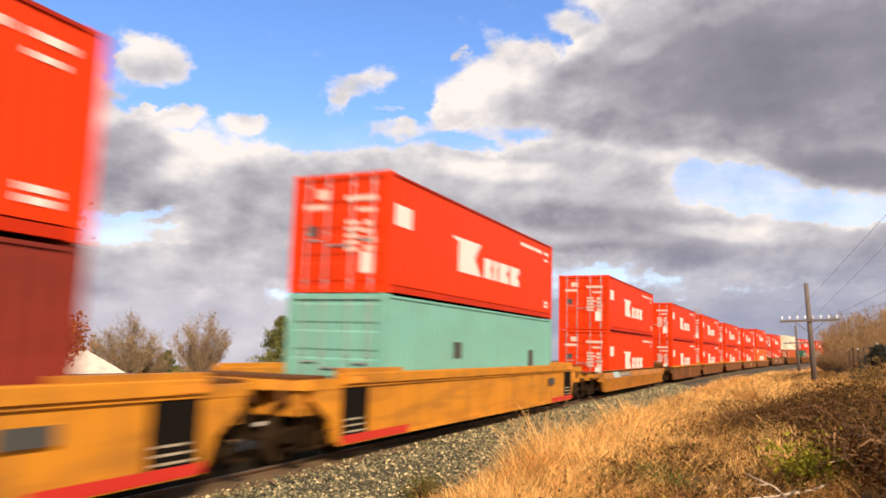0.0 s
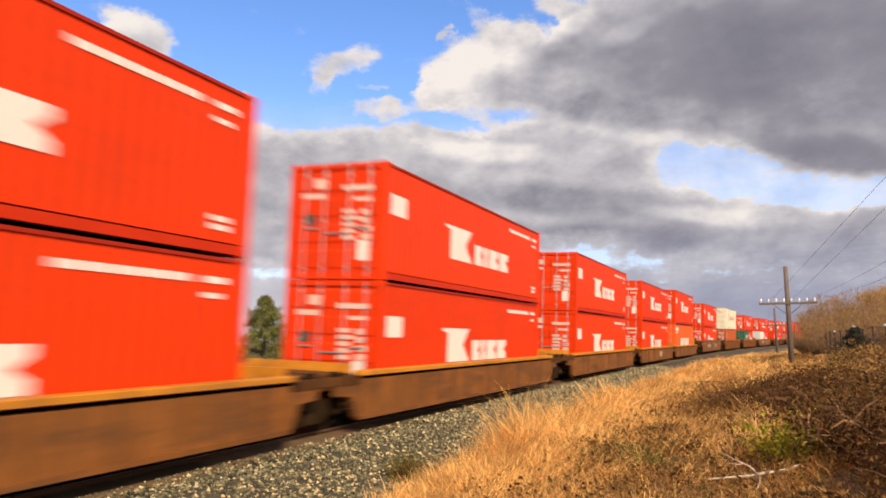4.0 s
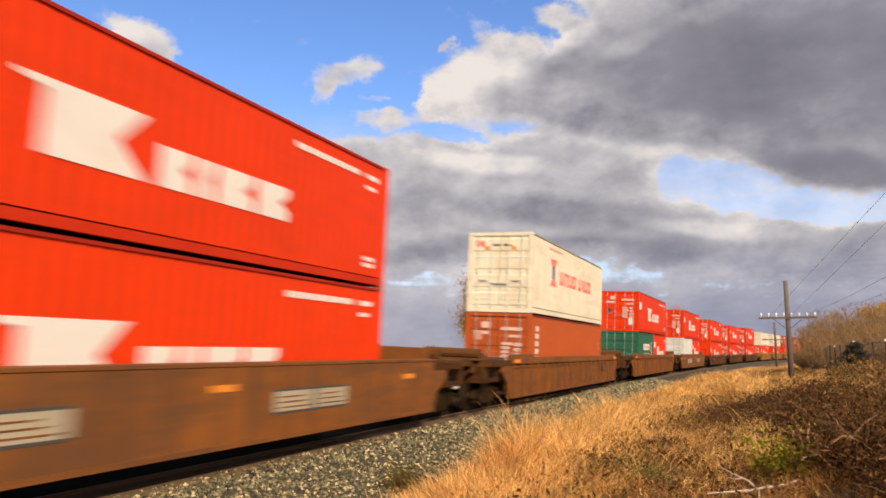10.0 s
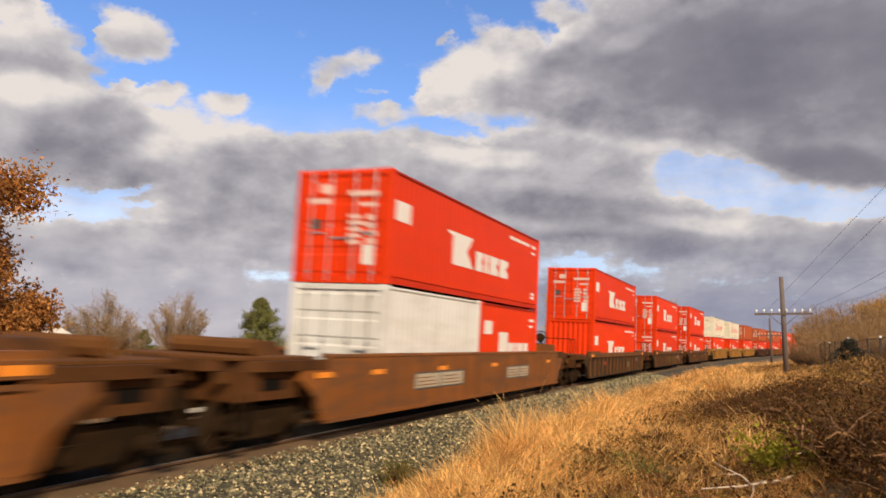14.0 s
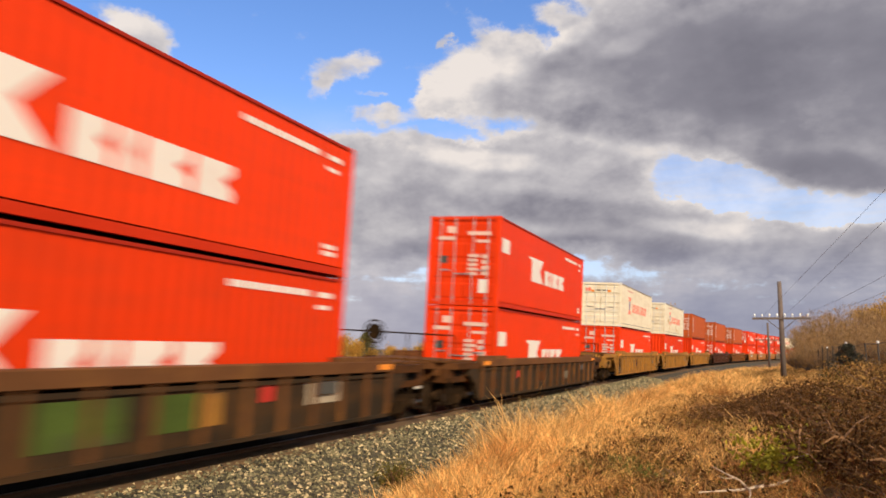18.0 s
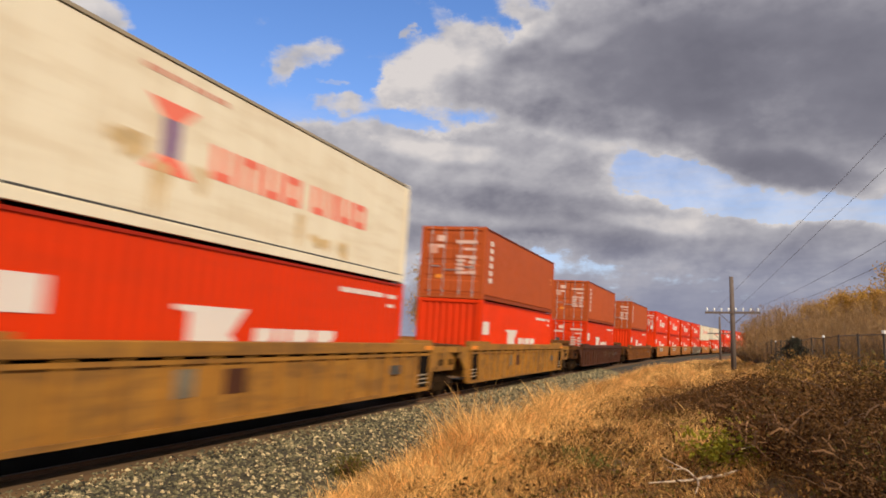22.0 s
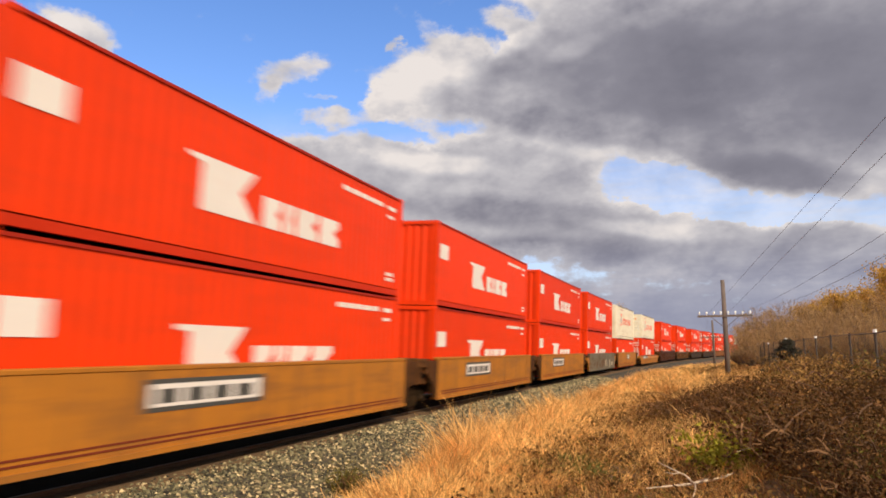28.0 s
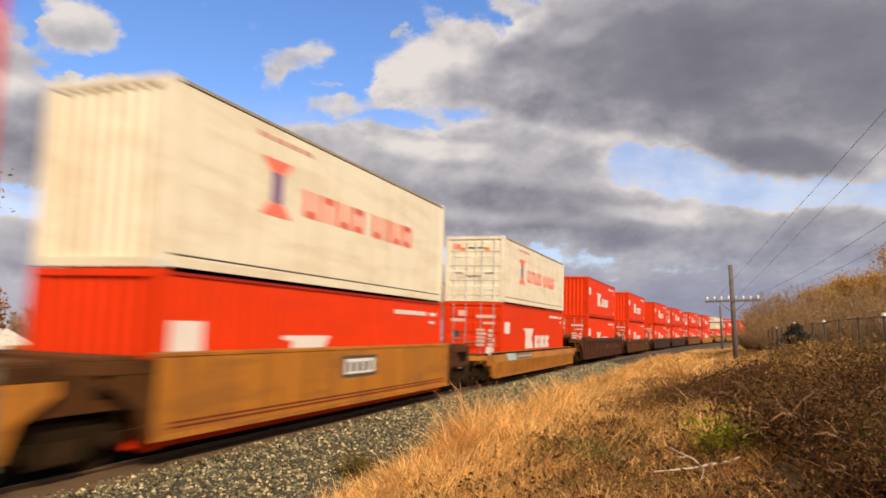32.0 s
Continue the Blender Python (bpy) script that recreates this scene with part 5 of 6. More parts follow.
def sweep(outline, s0, s1, step):
    """Verts and faces of an outline of (across, up) carried along the track."""
    ss = np.arange(s0, s1 + step / 2, step)
    v = []
    for s in ss:
        m = on_track(float(s))
        v += [(m @ Vector((u, 0, w))) for u, w in outline]
    k = len(outline)
    f = [(i * k + j, i * k + (j + 1) % k, (i + 1) * k + (j + 1) % k, (i + 1) * k + j) for i in range(len(ss) - 1) for j in range(k)]
    return [tuple(p) for p in v], f


def build_track():
    v, f = sweep([(-4.6, -1.1), (-4.3, -0.85), (-2.3, 0.0), (1.9, 0.0), (3.7, -0.52), (4.1, -1.1)], -40, 460, 2.0)
    tagged(new("ballast_bed", raw_mesh("ballast_bed", v, f, "ballast")), "grey crushed-stone ballast bed under the rails", "track bed", kind="structure")
    # strip between the rails, with the train's shade painted into its colour
    v, f = sweep([(-0.70, -0.2), (-0.68, RAIL_TOP - 0.075), (0.68, RAIL_TOP - 0.075), (0.70, -0.2)], -40, 460, 2.0)
    tagged(new("oily_ballast", raw_mesh("oily_ballast", v, f, "bed_shade")), "fine ballast between the rails, painted black as the train's shade", "track bed", kind="structure")
    v, f = sweep([(0.80, -0.2), (0.81, RAIL_TOP - 0.055), (1.25, RAIL_TOP - 0.07), (1.7, -0.1)], -40, 460, 2.0)
    tagged(new("dusty_ballast", raw_mesh("dusty_ballast", v, f, "dusty")), "rust-stained fine ballast beside the near rail", "track bed", kind="structure")
    track = tagged(new("railway_track"), "rusty steel rails spiked to weathered timber sleepers", "railway track", kind="structure")
    for sx in (1, -1):
        c = sx * 0.755
        prof = [(-0.07, -0.17), (0.07, -0.17), (0.07, -0.155), (0.012, -0.135), (0.012, -0.045), (0.036, -0.03), (0.036, -0.004), (0.026, 0.0),
                (-0.026, 0.0), (-0.036, -0.004), (-0.036, -0.03), (-0.012, -0.045), (-0.012, -0.135), (-0.07, -0.155)]
        v, f = sweep([(c + u, w + RAIL_TOP) for u, w in prof], -40, 460, 4.0)
        ob = new("rail", raw_mesh("rail", v, f, "rail"))
        ob.parent = track
        v, f = sweep([(c - 0.022, RAIL_TOP), (c + 0.022, RAIL_TOP), (c + 0.022, RAIL_TOP + 0.003), (c - 0.022, RAIL_TOP + 0.003)], -40, 460, 4.0)
        ob2 = new("railhead", raw_mesh("railhead", v, f, "rail_top"))
        ob2.parent = ob
    bm = bmesh.new()
    box(bm, (-1.3, -0.115, -0.34), (1.3, 0.115, -0.168))
    rounded(bm, 0.012)
    tie = to_mesh("sleeper", bm, "tie")
    rng = random.Random(3)
    for i in range(230):
        ob = new("sleeper", tie)
        ob.parent = track
        ob.matrix_basis = on_track(-12 + 0.54 * i) @ pose(rng.uniform(-0.04, 0.04), 0, RAIL_TOP + rng.uniform(-0.008, 0.004), 0, 0, rng.uniform(-1.2, 1.2))


build_track()


def build_stones(name, label, mat, seed, n):
    """Loose ballast: small angular stones on the near shoulder."""
    rng = np.random.default_rng(seed)
    y = 3 + 52 * rng.random(n) ** 1.7
    u = 1.18 + 2.95 * rng.random(n) ** 0.92
    w = np.where(u < 1.9, np.interp(u, [1.2, 1.5], [0.055, 0.0]), -(u - 1.9) * 0.289)
    size = (0.010 + 0.021 * rng.random(n) ** 1.5) * (1 + y / 30)
    c, s = math.cos(radians(CANT)), math.sin(radians(CANT))
    x = BEND * y * y / 2 + u * c + w * s
    z = -u * s + w * c
    base = np.array([(1, 0, 0), (-1, 0, 0), (0, 1, 0), (0, -1, 0), (0, 0, 1), (0, 0, -1)], float)
    v = base[None] * rng.uniform(0.6, 1.25, (n, 6, 1)) * (size[:, None, None] * np.array([1, 1, 0.7]))
    v += rng.normal(0, 0.25, (n, 6, 3)) * size[:, None, None]
    a = rng.uniform(0, 6.28, n)
    ca, sa_ = np.cos(a)[:, None], np.sin(a)[:, None]
    vx, vy = v[..., 0] * ca - v[..., 1] * sa_, v[..., 0] * sa_ + v[..., 1] * ca
    v = np.stack([vx + x[:, None], vy + y[:, None], v[..., 2] + z[:, None] + size[:, None] * 0.2], -1)
    tri = np.array([(0, 2, 4), (2, 1, 4), (1, 3, 4), (3, 0, 4), (2, 0, 5), (1, 2, 5), (3, 1, 5), (0, 3, 5)])
    f = (np.arange(n)[:, None, None] * 6 + tri[None]).reshape(-1, 3)
    tagged(new(name, raw_mesh(name, v.reshape(-1, 3), f, mat)), label, "ballast", kind="stuff")


build_stones("ballast_stones", "loose grey and brown crushed ballast stones", "stone", 11, 52000)
build_stones("pale_ballast_stones", "scattered pale tan ballast stones among darker ones", "pale_stone", 12, 14000)


# ---------------------------------------------------------------- grass
def blades(rng, x, y, h, width, lean, curl, comb, wander=0.55):
    """Bent tapering blades: three joints each, as strips; comb is the way that each one falls."""
    n = len(x)
    z = ground_z(x, y)
    a = comb + rng.normal(0, wander, n)
    face = rng.uniform(0, 2 * np.pi, n)
    dx, dy = np.cos(a), np.sin(a)
    px, py = np.cos(face) * width, np.sin(face) * width
    v = np.empty((n, 7, 3))
    for k, (t, w) in enumerate(((0.0, 0.7), (0.4, 1.0), (0.75, 0.75), (1.0, 0.0))):
        bend = np.clip(lean + curl * t, 0, 1.9)             # radians from upright
        off = np.sin(bend * 0.8) * t * h
        up = np.maximum(np.cos(bend * 0.8), 0.06) * t * h
        cx, cy, cz = x + dx * off, y + dy * off, z + up - 0.02
        if k < 3:
            v[:, 2 * k] = np.stack([cx - px * w, cy - py * w, cz], 1)
            v[:, 2 * k + 1] = np.stack([cx + px * w, cy + py * w, cz], 1)
        else:
            v[:, 6] = np.stack([cx, cy, cz], 1)
    tri = np.array([(0, 1, 3), (0, 3, 2), (2, 3, 5), (2, 5, 4), (4, 5, 6)])
    f = (np.arange(n)[:, None, None] * 7 + tri[None]).reshape(-1, 3)
    return v.reshape(-1, 3), f


def clump(x, y):
    """A smooth uneven field, 0 to 1, that gathers the grass into clumps half a metre to two metres wide."""
    a = np.sin(3.1 * x + 1.7 * y + 2 * np.sin(0.9 * y)) * np.sin(2.6 * y - 1.9 * x + 1.5 * np.sin(1.3 * x))
    b = np.sin(6.7 * x - 3.3 * y + 1.2) * np.sin(5.2 * y + 4.1 * x)
    c = np.sin(0.9 * x + 0.5) * np.sin(0.7 * y + 0.6 * x)
    return np.clip(0.5 + 0.28 * a + 0.18 * b + 0.22 * c, 0, 1)


def grass_field(name, label, mat, seed, tufts, per, xr, yr, height, width, lean, curl, keep=None, radius=0.10, patchy=0.7):
    rng = np.random.default_rng(seed)
    ty = yr[0] + (yr[1] - yr[0]) * rng.random(tufts) ** 1.6
    tu = rng.uniform(xr[0], xr[1], tufts)
    tx = tu + BEND * ty * ty / 2
    dense = clump(tx, ty)
    th = np.clip(np.exp(rng.normal(-0.2, 0.38, tufts)), 0.35, 1.45) * (1 - patchy * 0.5 + patchy * dense)
    ta = 2.6 * np.sin(0.8 * tx + 0.5 * ty) + 1.9 * np.sin(1.1 * ty - 0.6 * tx) + rng.normal(0, 1.1, tufts)
    fall = rng.random(tufts) ** 1.3
    ok = rng.random(tufts) < (1 - patchy) + patchy * np.clip(1.9 * dense - 0.15, 0, 1)
    if keep is not None:
        ok &= rng.random(tufts) < keep(tu, ty)
    tx, ty, th, ta, fall = tx[ok], ty[ok], th[ok], ta[ok], fall[ok]
    idx = np.repeat(np.arange(len(tx)), per)
    n = len(idx)
    far = 1 + np.clip(ty[idx] - 8, 0, 60) / 22
    x = tx[idx] + rng.normal(0, radius, n) * np.sqrt(far)
    y = ty[idx] + rng.normal(0, radius, n) * np.sqrt(far)
    hgt = height(tx[idx], ty[idx]) * th[idx] * rng.uniform(0.5, 1.12, n)
    wid = width * rng.uniform(0.6, 1.3, n) * far
    bend = lean * (0.25 * rng.random(n) + 0.75 * fall[idx])
    v, f = blades(rng, x, y, hgt, wid, bend, curl * rng.uniform(0.25, 1.0, n), ta[idx])
    tagged(new(name, raw_mesh(name, v, f, mat)), label, "grass", kind="stuff")


def edge_height(x, y):
    """Tall along the foot of the ballast, short and beaten down elsewhere."""
    u = x - BEND * y * y / 2
    tall = np.exp(-((u - 4.9) / 0.8) ** 2) * np.interp(y, [5, 9, 10.8, 12.0, 16, 20, 30, 60], [0.1, 0.2, 0.4, 0.95, 1.0, 0.68, 0.5, 0.45])
    return 0.26 + 0.66 * tall


def litter(u, y):
    """Where the bank in front is matted down and littered, with little straw standing."""
    return np.clip((u - 5.9) / 1.2, 0, 1) * np.clip((17.5 - y) / 4, 0, 1)


grass_field("tall_dry_grass", "tall straw-coloured dry grass along the ballast edge", "straw", 1, 7200, 22, (3.7, 6.6), (5, 62), edge_height, 0.0034, 0.75, 1.15,
            lambda u, y: np.clip(1.3 - np.abs(u - 4.9) / 2.6, 0.15, 1) * (1 - 0.7 * litter(u, y)))
grass_field("matted_dry_grass", "matted tan and brown dry grass", "straw_b", 2, 8600, 24, (4.2, 15), (4.5, 75), lambda x, y: 0.25 + 0 * x, 0.0036, 1.5, 1.1,
            lambda u, y: np.where((u > 9.2) & (y < 15), 0.75, 1.0), patchy=0.5)
grass_field("dry_meadow", "pale dry grass on the bank by the poles", "straw", 3, 4600, 22, (4.6, 14), (10, 95), lambda x, y: 0.30 + 0 * x, 0.0034, 1.25, 1.2,
            lambda u, y: np.where((u > 9.3) & (y < 26), 0.55, 1.0) * (1 - 0.6 * litter(u, y)), patchy=0.8)
grass_field("flattened_straw", "pale flattened straw lying among the weeds", "straw", 8, 1300, 20, (5.6, 9.6), (7.5, 17), lambda x, y: 0.26 + 0 * x, 0.0034, 1.9, 1.0, patchy=0.9, radius=0.13)
grass_field("bank_tufts", "sunlit straw tufts among the brambles", "straw", 7, 650, 34, (8.2, 13), (11.5, 34), lambda x, y: 0.48 + 0 * x, 0.0042, 0.7, 1.4, radius=0.12)
grass_field("arching_straw", "pale arching tussocks of dry grass near the pole", "straw", 9, 90, 60, (6.8, 8.6), (33, 48), lambda x, y: 0.75 + 0 * x, 0.004, 0.6, 1.6, radius=0.16, patchy=0.3)
grass_field("green_grass", "patch of low green grass", "green_grass", 4, 60, 50, (6.0, 7.3), (11.0, 12.2), lambda x, y: 0.17 + 0 * x, 0.005, 1.2, 0.8, patchy=0.4)
grass_field("dead_weed_stems", "tangle of brown dead weed stems and bramble canes", "cane", 6, 4200, 12, (5.6, 13.5), (6.5, 34), lambda x, y: 0.42 + 0 * x, 0.0048, 1.2, 1.5,
            lambda u, y: np.clip((u - 5.6) / 2.6, 0.12, 1) * (0.5 + 0.5 * np.sin(u * 1.7 + 0.4 * y) * np.sin(y * 0.6)), radius=0.16)
grass_field("far_dry_grass", "dry grass on the far side of the track", "straw_b", 5, 2500, 12, (-30, -5), (4, 120), lambda x, y: 0.4 + 0 * x, 0.006, 0.7, 0.6, radius=0.3)


# ---------------------------------------------------------------- trees and bushes
def grow(rng, base, direction, length, radius, depth, out, tips, spread=0.6, droop=0.0, kids=(3, 5), shrink=0.62):
    """A limb and its children: lists of (points, radii) go to out, the ends of the last limbs to tips."""
    pts, rad, p, d = [Vector(base)], [radius], Vector(base), Vector(direction).normalized()
    steps = 4
    for i in range(steps):
        d = (d + Vector((rng.uniform(-1, 1), rng.uniform(-1, 1), rng.uniform(-0.6, 0.8) - droop)) * 0.16).normalized()
        p = p + d * (length / steps)
        pts.append(p.copy())
        rad.append(radius * (1 - 0.62 * (i + 1) / steps))
    out.append((pts, rad, depth))
    if depth == 0:
        tips += pts[1:]
        return
    for _ in range(rng.randint(*kids)):
        i = rng.randint(1, steps)
        side = Vector((rng.uniform(-1, 1), rng.uniform(-1, 1), rng.uniform(-0.2, 0.9))).normalized()
        nd = (d * (1 - spread) + side * spread).normalized()
        grow(rng, pts[i], nd, length * shrink * rng.uniform(0.75, 1.15), rad[i] * 0.62, depth - 1, out, tips, spread, droop, kids, shrink)


def leaf_cards(rng, centres, per, reach, size, mat, name, slim=0.5):
    """Many small bent leaves round each centre."""
    c = np.repeat(np.array([tuple(p) for p in centres]), per, axis=0)
    n = len(c)
    c = c + rng.normal(0, reach, (n, 3))
    a = rng.normal(0, 1, (n, 3))
    a /= np.linalg.norm(a, axis=1, keepdims=True)
    b = np.cross(a, rng.normal(0, 1, (n, 3)))
    b /= np.linalg.norm(b, axis=1, keepdims=True)
    s = size * rng.uniform(0.5, 1.3, (n, 1))
    nrm = np.cross(a, b) * s * 0.25
    v = np.stack([c - a * s, c + b * s * slim + nrm, c + a * s, c - b * s * slim + nrm], 1).reshape(-1, 3)
    k = np.arange(n)[:, None] * 4
    f = np.concatenate([k + np.array([[0, 1, 2]]), k + np.array([[0, 2, 3]])])
    return raw_mesh(name, v, f, mat)


def leaf_litter(name, label, mat, seed, n, xr, yr, rise, size):
    """Dead leaves and small weeds caught in the matted grass."""
    rng = np.random.default_rng(seed)
    y = yr[0] + (yr[1] - yr[0]) * rng.random(n) ** 1.4
    u = rng.uniform(xr[0], xr[1], n)
    x = u + BEND * y * y / 2
    ok = rng.random(n) < np.clip(1.7 * clump(x + 5, y * 1.2) - 0.35, 0.05, 1)
    x, y = x[ok], y[ok]
    z = ground_z(x, y) + rise * rng.random(len(x)) ** 0.7
    me = leaf_cards(rng, np.stack([x, y, z], 1), 2, 0.03, size, mat, name)
    tagged(new(name, me), label, "leaves", kind="stuff")


leaf_litter("dead_leaves", "dead tan leaves caught in the matted grass", "leaf_tan", 31, 7500, (5.4, 12), (7, 30), 0.24, 0.036)
leaf_litter("low_weeds", "low olive weeds creeping through the dry grass", "leaf_olive", 32, 9000, (5.6, 12), (7, 24), 0.16, 0.024)
leaf_litter("brown_leaves", "curled dark brown leaves among the weeds", "leaf_dark", 33, 7000, (5.8, 12), (7, 24), 0.22, 0.034)


def tree(name, label, height, seed, leaf, leaf_size, per, reach, bark="bark", depth=3, spread=0.55, trunk=0.12, trunk_share=0.28, category="tree", droop=0.0, kids=(3, 5), shrink=0.62, leaf_part="crown"):
    rng = random.Random(seed)
    top = tagged(new(name), label, category)
    limbs, tips = [], []
    grow(rng, (0, 0, -0.2), (rng.uniform(-0.05, 0.05), rng.uniform(-0.05, 0.05), 1), height * 0.55, height * trunk * 0.2, depth, limbs, tips, spread, droop, kids, shrink)
    high = max(p.z for p in tips)
    k = height / high
    def wood(bm):
        for pts, rad, d in limbs:
            tube(bm, [p * k for p in pts], [max(r * k, 0.008) for r in rad], 7 if d == depth else (5 if d > 1 else 3), caps=False)
    part("trunk", wood, bark, top, smooth=True)
    if leaf:
        me = leaf_cards(np.random.default_rng(seed), [p * k for p in tips], per, reach, leaf_size, leaf, leaf_part, 0.045 if leaf_part == "twig_haze" else 0.5)
        ob = tagged(new(leaf_part, me), kind="stuff")
        ob.parent = top
    return top


def stand(ob, x, y, turn=0.0, scale=1.0, sink=0.05):
    z = float(ground_z(np.array([x]), np.array([min(y, 400.0)]))[0]) - sink
    ob.matrix_basis = Matrix.LocRotScale((x, y, z), Euler((0, 0, radians(turn))), (scale, scale, scale))
    return ob


def more(ob, x, y, turn, scale=1.0, sink=0.05):
    z = float(ground_z(np.array([x]), np.array([min(y, 400.0)]))[0]) - sink
    o = copy_thing(ob, pose(x, y, z, 0, 0, turn))
    o.scale = (scale, scale, scale)
    return o


def ribbons(segs, width, rng):
    """Thin tapering strips from point to point, each turned at random."""
    p, q = np.array([a for a, _ in segs]), np.array([b for _, b in segs])
    side = np.cross(q - p, rng.normal(0, 1, p.shape))
    side *= width / np.linalg.norm(side, axis=1, keepdims=True)
    v = np.stack([p - side, p + side, q + side * 0.4, q - side * 0.4], 1).reshape(-1, 3)
    k = np.arange(len(p))[:, None] * 4
    return v, np.concatenate([k + np.array([[0, 1, 2]]), k + np.array([[0, 2, 3]])])


def bare_tree(name, label, height, seed, stems, per, sub, spread, thick, bark, twig, low=0.1):
    """Many upswept limbs from one foot, each with fine twigs, under a rounded top."""
    rng, rnd = random.Random(seed), np.random.default_rng(seed)
    top = tagged(new(name), label, "tree")
    limbs, twigs = [], []
    for i in range(stems):
        a, lean = rng.uniform(0, 2 * math.pi), spread * rng.uniform(0.05, 1.0) ** 0.7
        z0 = height * rng.uniform(low * 0.5, low * 1.6)
        h = height * (1.0 - 0.45 * (lean / spread) ** 2) * rng.uniform(0.82, 1.0)
        pts = [Vector((math.cos(a) * lean * height * t ** 0.7, math.sin(a) * lean * height * t ** 0.7, z0 + (h - z0) * t)) for t in (0, 0.3, 0.6, 1.0)]
        pts = [p + Vector((rng.uniform(-1, 1), rng.uniform(-1, 1), 0)) * height * 0.018 for p in pts]
        limbs.append((pts, [thick, thick * 0.7, thick * 0.42, thick * 0.15]))
        for q in range(per):
            t = rng.uniform(0.12, 1.0)
            k = min(int(t * 3), 2)
            p = pts[k].lerp(pts[k + 1], t * 3 - k if t < 1 else 1.0)
            d = Vector((rng.uniform(-1, 1) + math.cos(a) * 0.5, rng.uniform(-1, 1) + math.sin(a) * 0.5, rng.uniform(0.3, 1.8))).normalized() * height * rng.uniform(0.07, 0.18)
            m = p + d * 0.5
            twigs += [(p, m), (m, p + d + Vector((0, 0, height * 0.01)))]
            for r in range(sub):
                b = m.lerp(p + d, rng.random())
                twigs.append((b, b + Vector((rng.uniform(-1, 1), rng.uniform(-1, 1), rng.uniform(0.1, 1.4))).normalized() * height * rng.uniform(0.03, 0.09)))
    part("trunk", lambda bm: [tube(bm, [(0, 0, -0.2), (0, 0, height * low), (0.02, 0, height * low * 2)], [thick * 2.2, thick * 1.8, thick], 8)] + [tube(bm, p, r, 4, caps=False) for p, r in limbs], bark, top, smooth=True)
    haze = tagged(new("twig_haze", raw_mesh("twig_haze", *ribbons([(tuple(a), tuple(b)) for a, b in twigs], height * 0.0016, rnd), twig)), kind="stuff")
    haze.parent = top
    return top


def spruce(name, label, height, seed, leaf="needle"):
    rng = random.Random(seed)
    top = tagged(new(name), label, "tree")
    part("trunk", lambda bm: tube(bm, [(0, 0, -0.2), (0.03, 0, height * 0.5), (0, 0.02, height)], [height * 0.022, height * 0.014, 0.01], 7), "bark", top)
    boughs, centres = [], []
    z = height * 0.03
    while z < height * 0.97:
        t = z / height
        r = height * 0.74 * (1 - t) ** 1.0 * rng.uniform(0.6, 1.15) + 0.08
        for b in range(rng.randint(6, 9)):
            a = rng.uniform(0, 2 * math.pi)
            rr = r * rng.uniform(0.6, 1.1)
            tip = Vector((math.cos(a) * rr, math.sin(a) * rr, z + rr * rng.uniform(0.05, 0.35)))
            boughs.append([(0, 0, z), tip * 0.5 + Vector((0, 0, z * 0.5 - 0.05)), tip])
            for q in range(3, 11):
                f = q / 10
                centres.append(Vector((tip.x * f, tip.y * f, z + (tip.z - z) * f)))
        z += height * 0.045
    bough = part("bough_layer", lambda bm: [tube(bm, p, [0.03, 0.02, 0.006], 3, caps=False) for p in boughs], "bark", top)
    bough["kind"] = "stuff"
    ob = new("needles", leaf_cards(np.random.default_rng(seed), centres, 17, height * 0.020, height * 0.022, leaf, "needles", 0.16))
    ob.parent = top
    return top


def polar(az, dist):
    return 8.57 + dist * math.sin(radians(az)), dist * math.cos(radians(az))


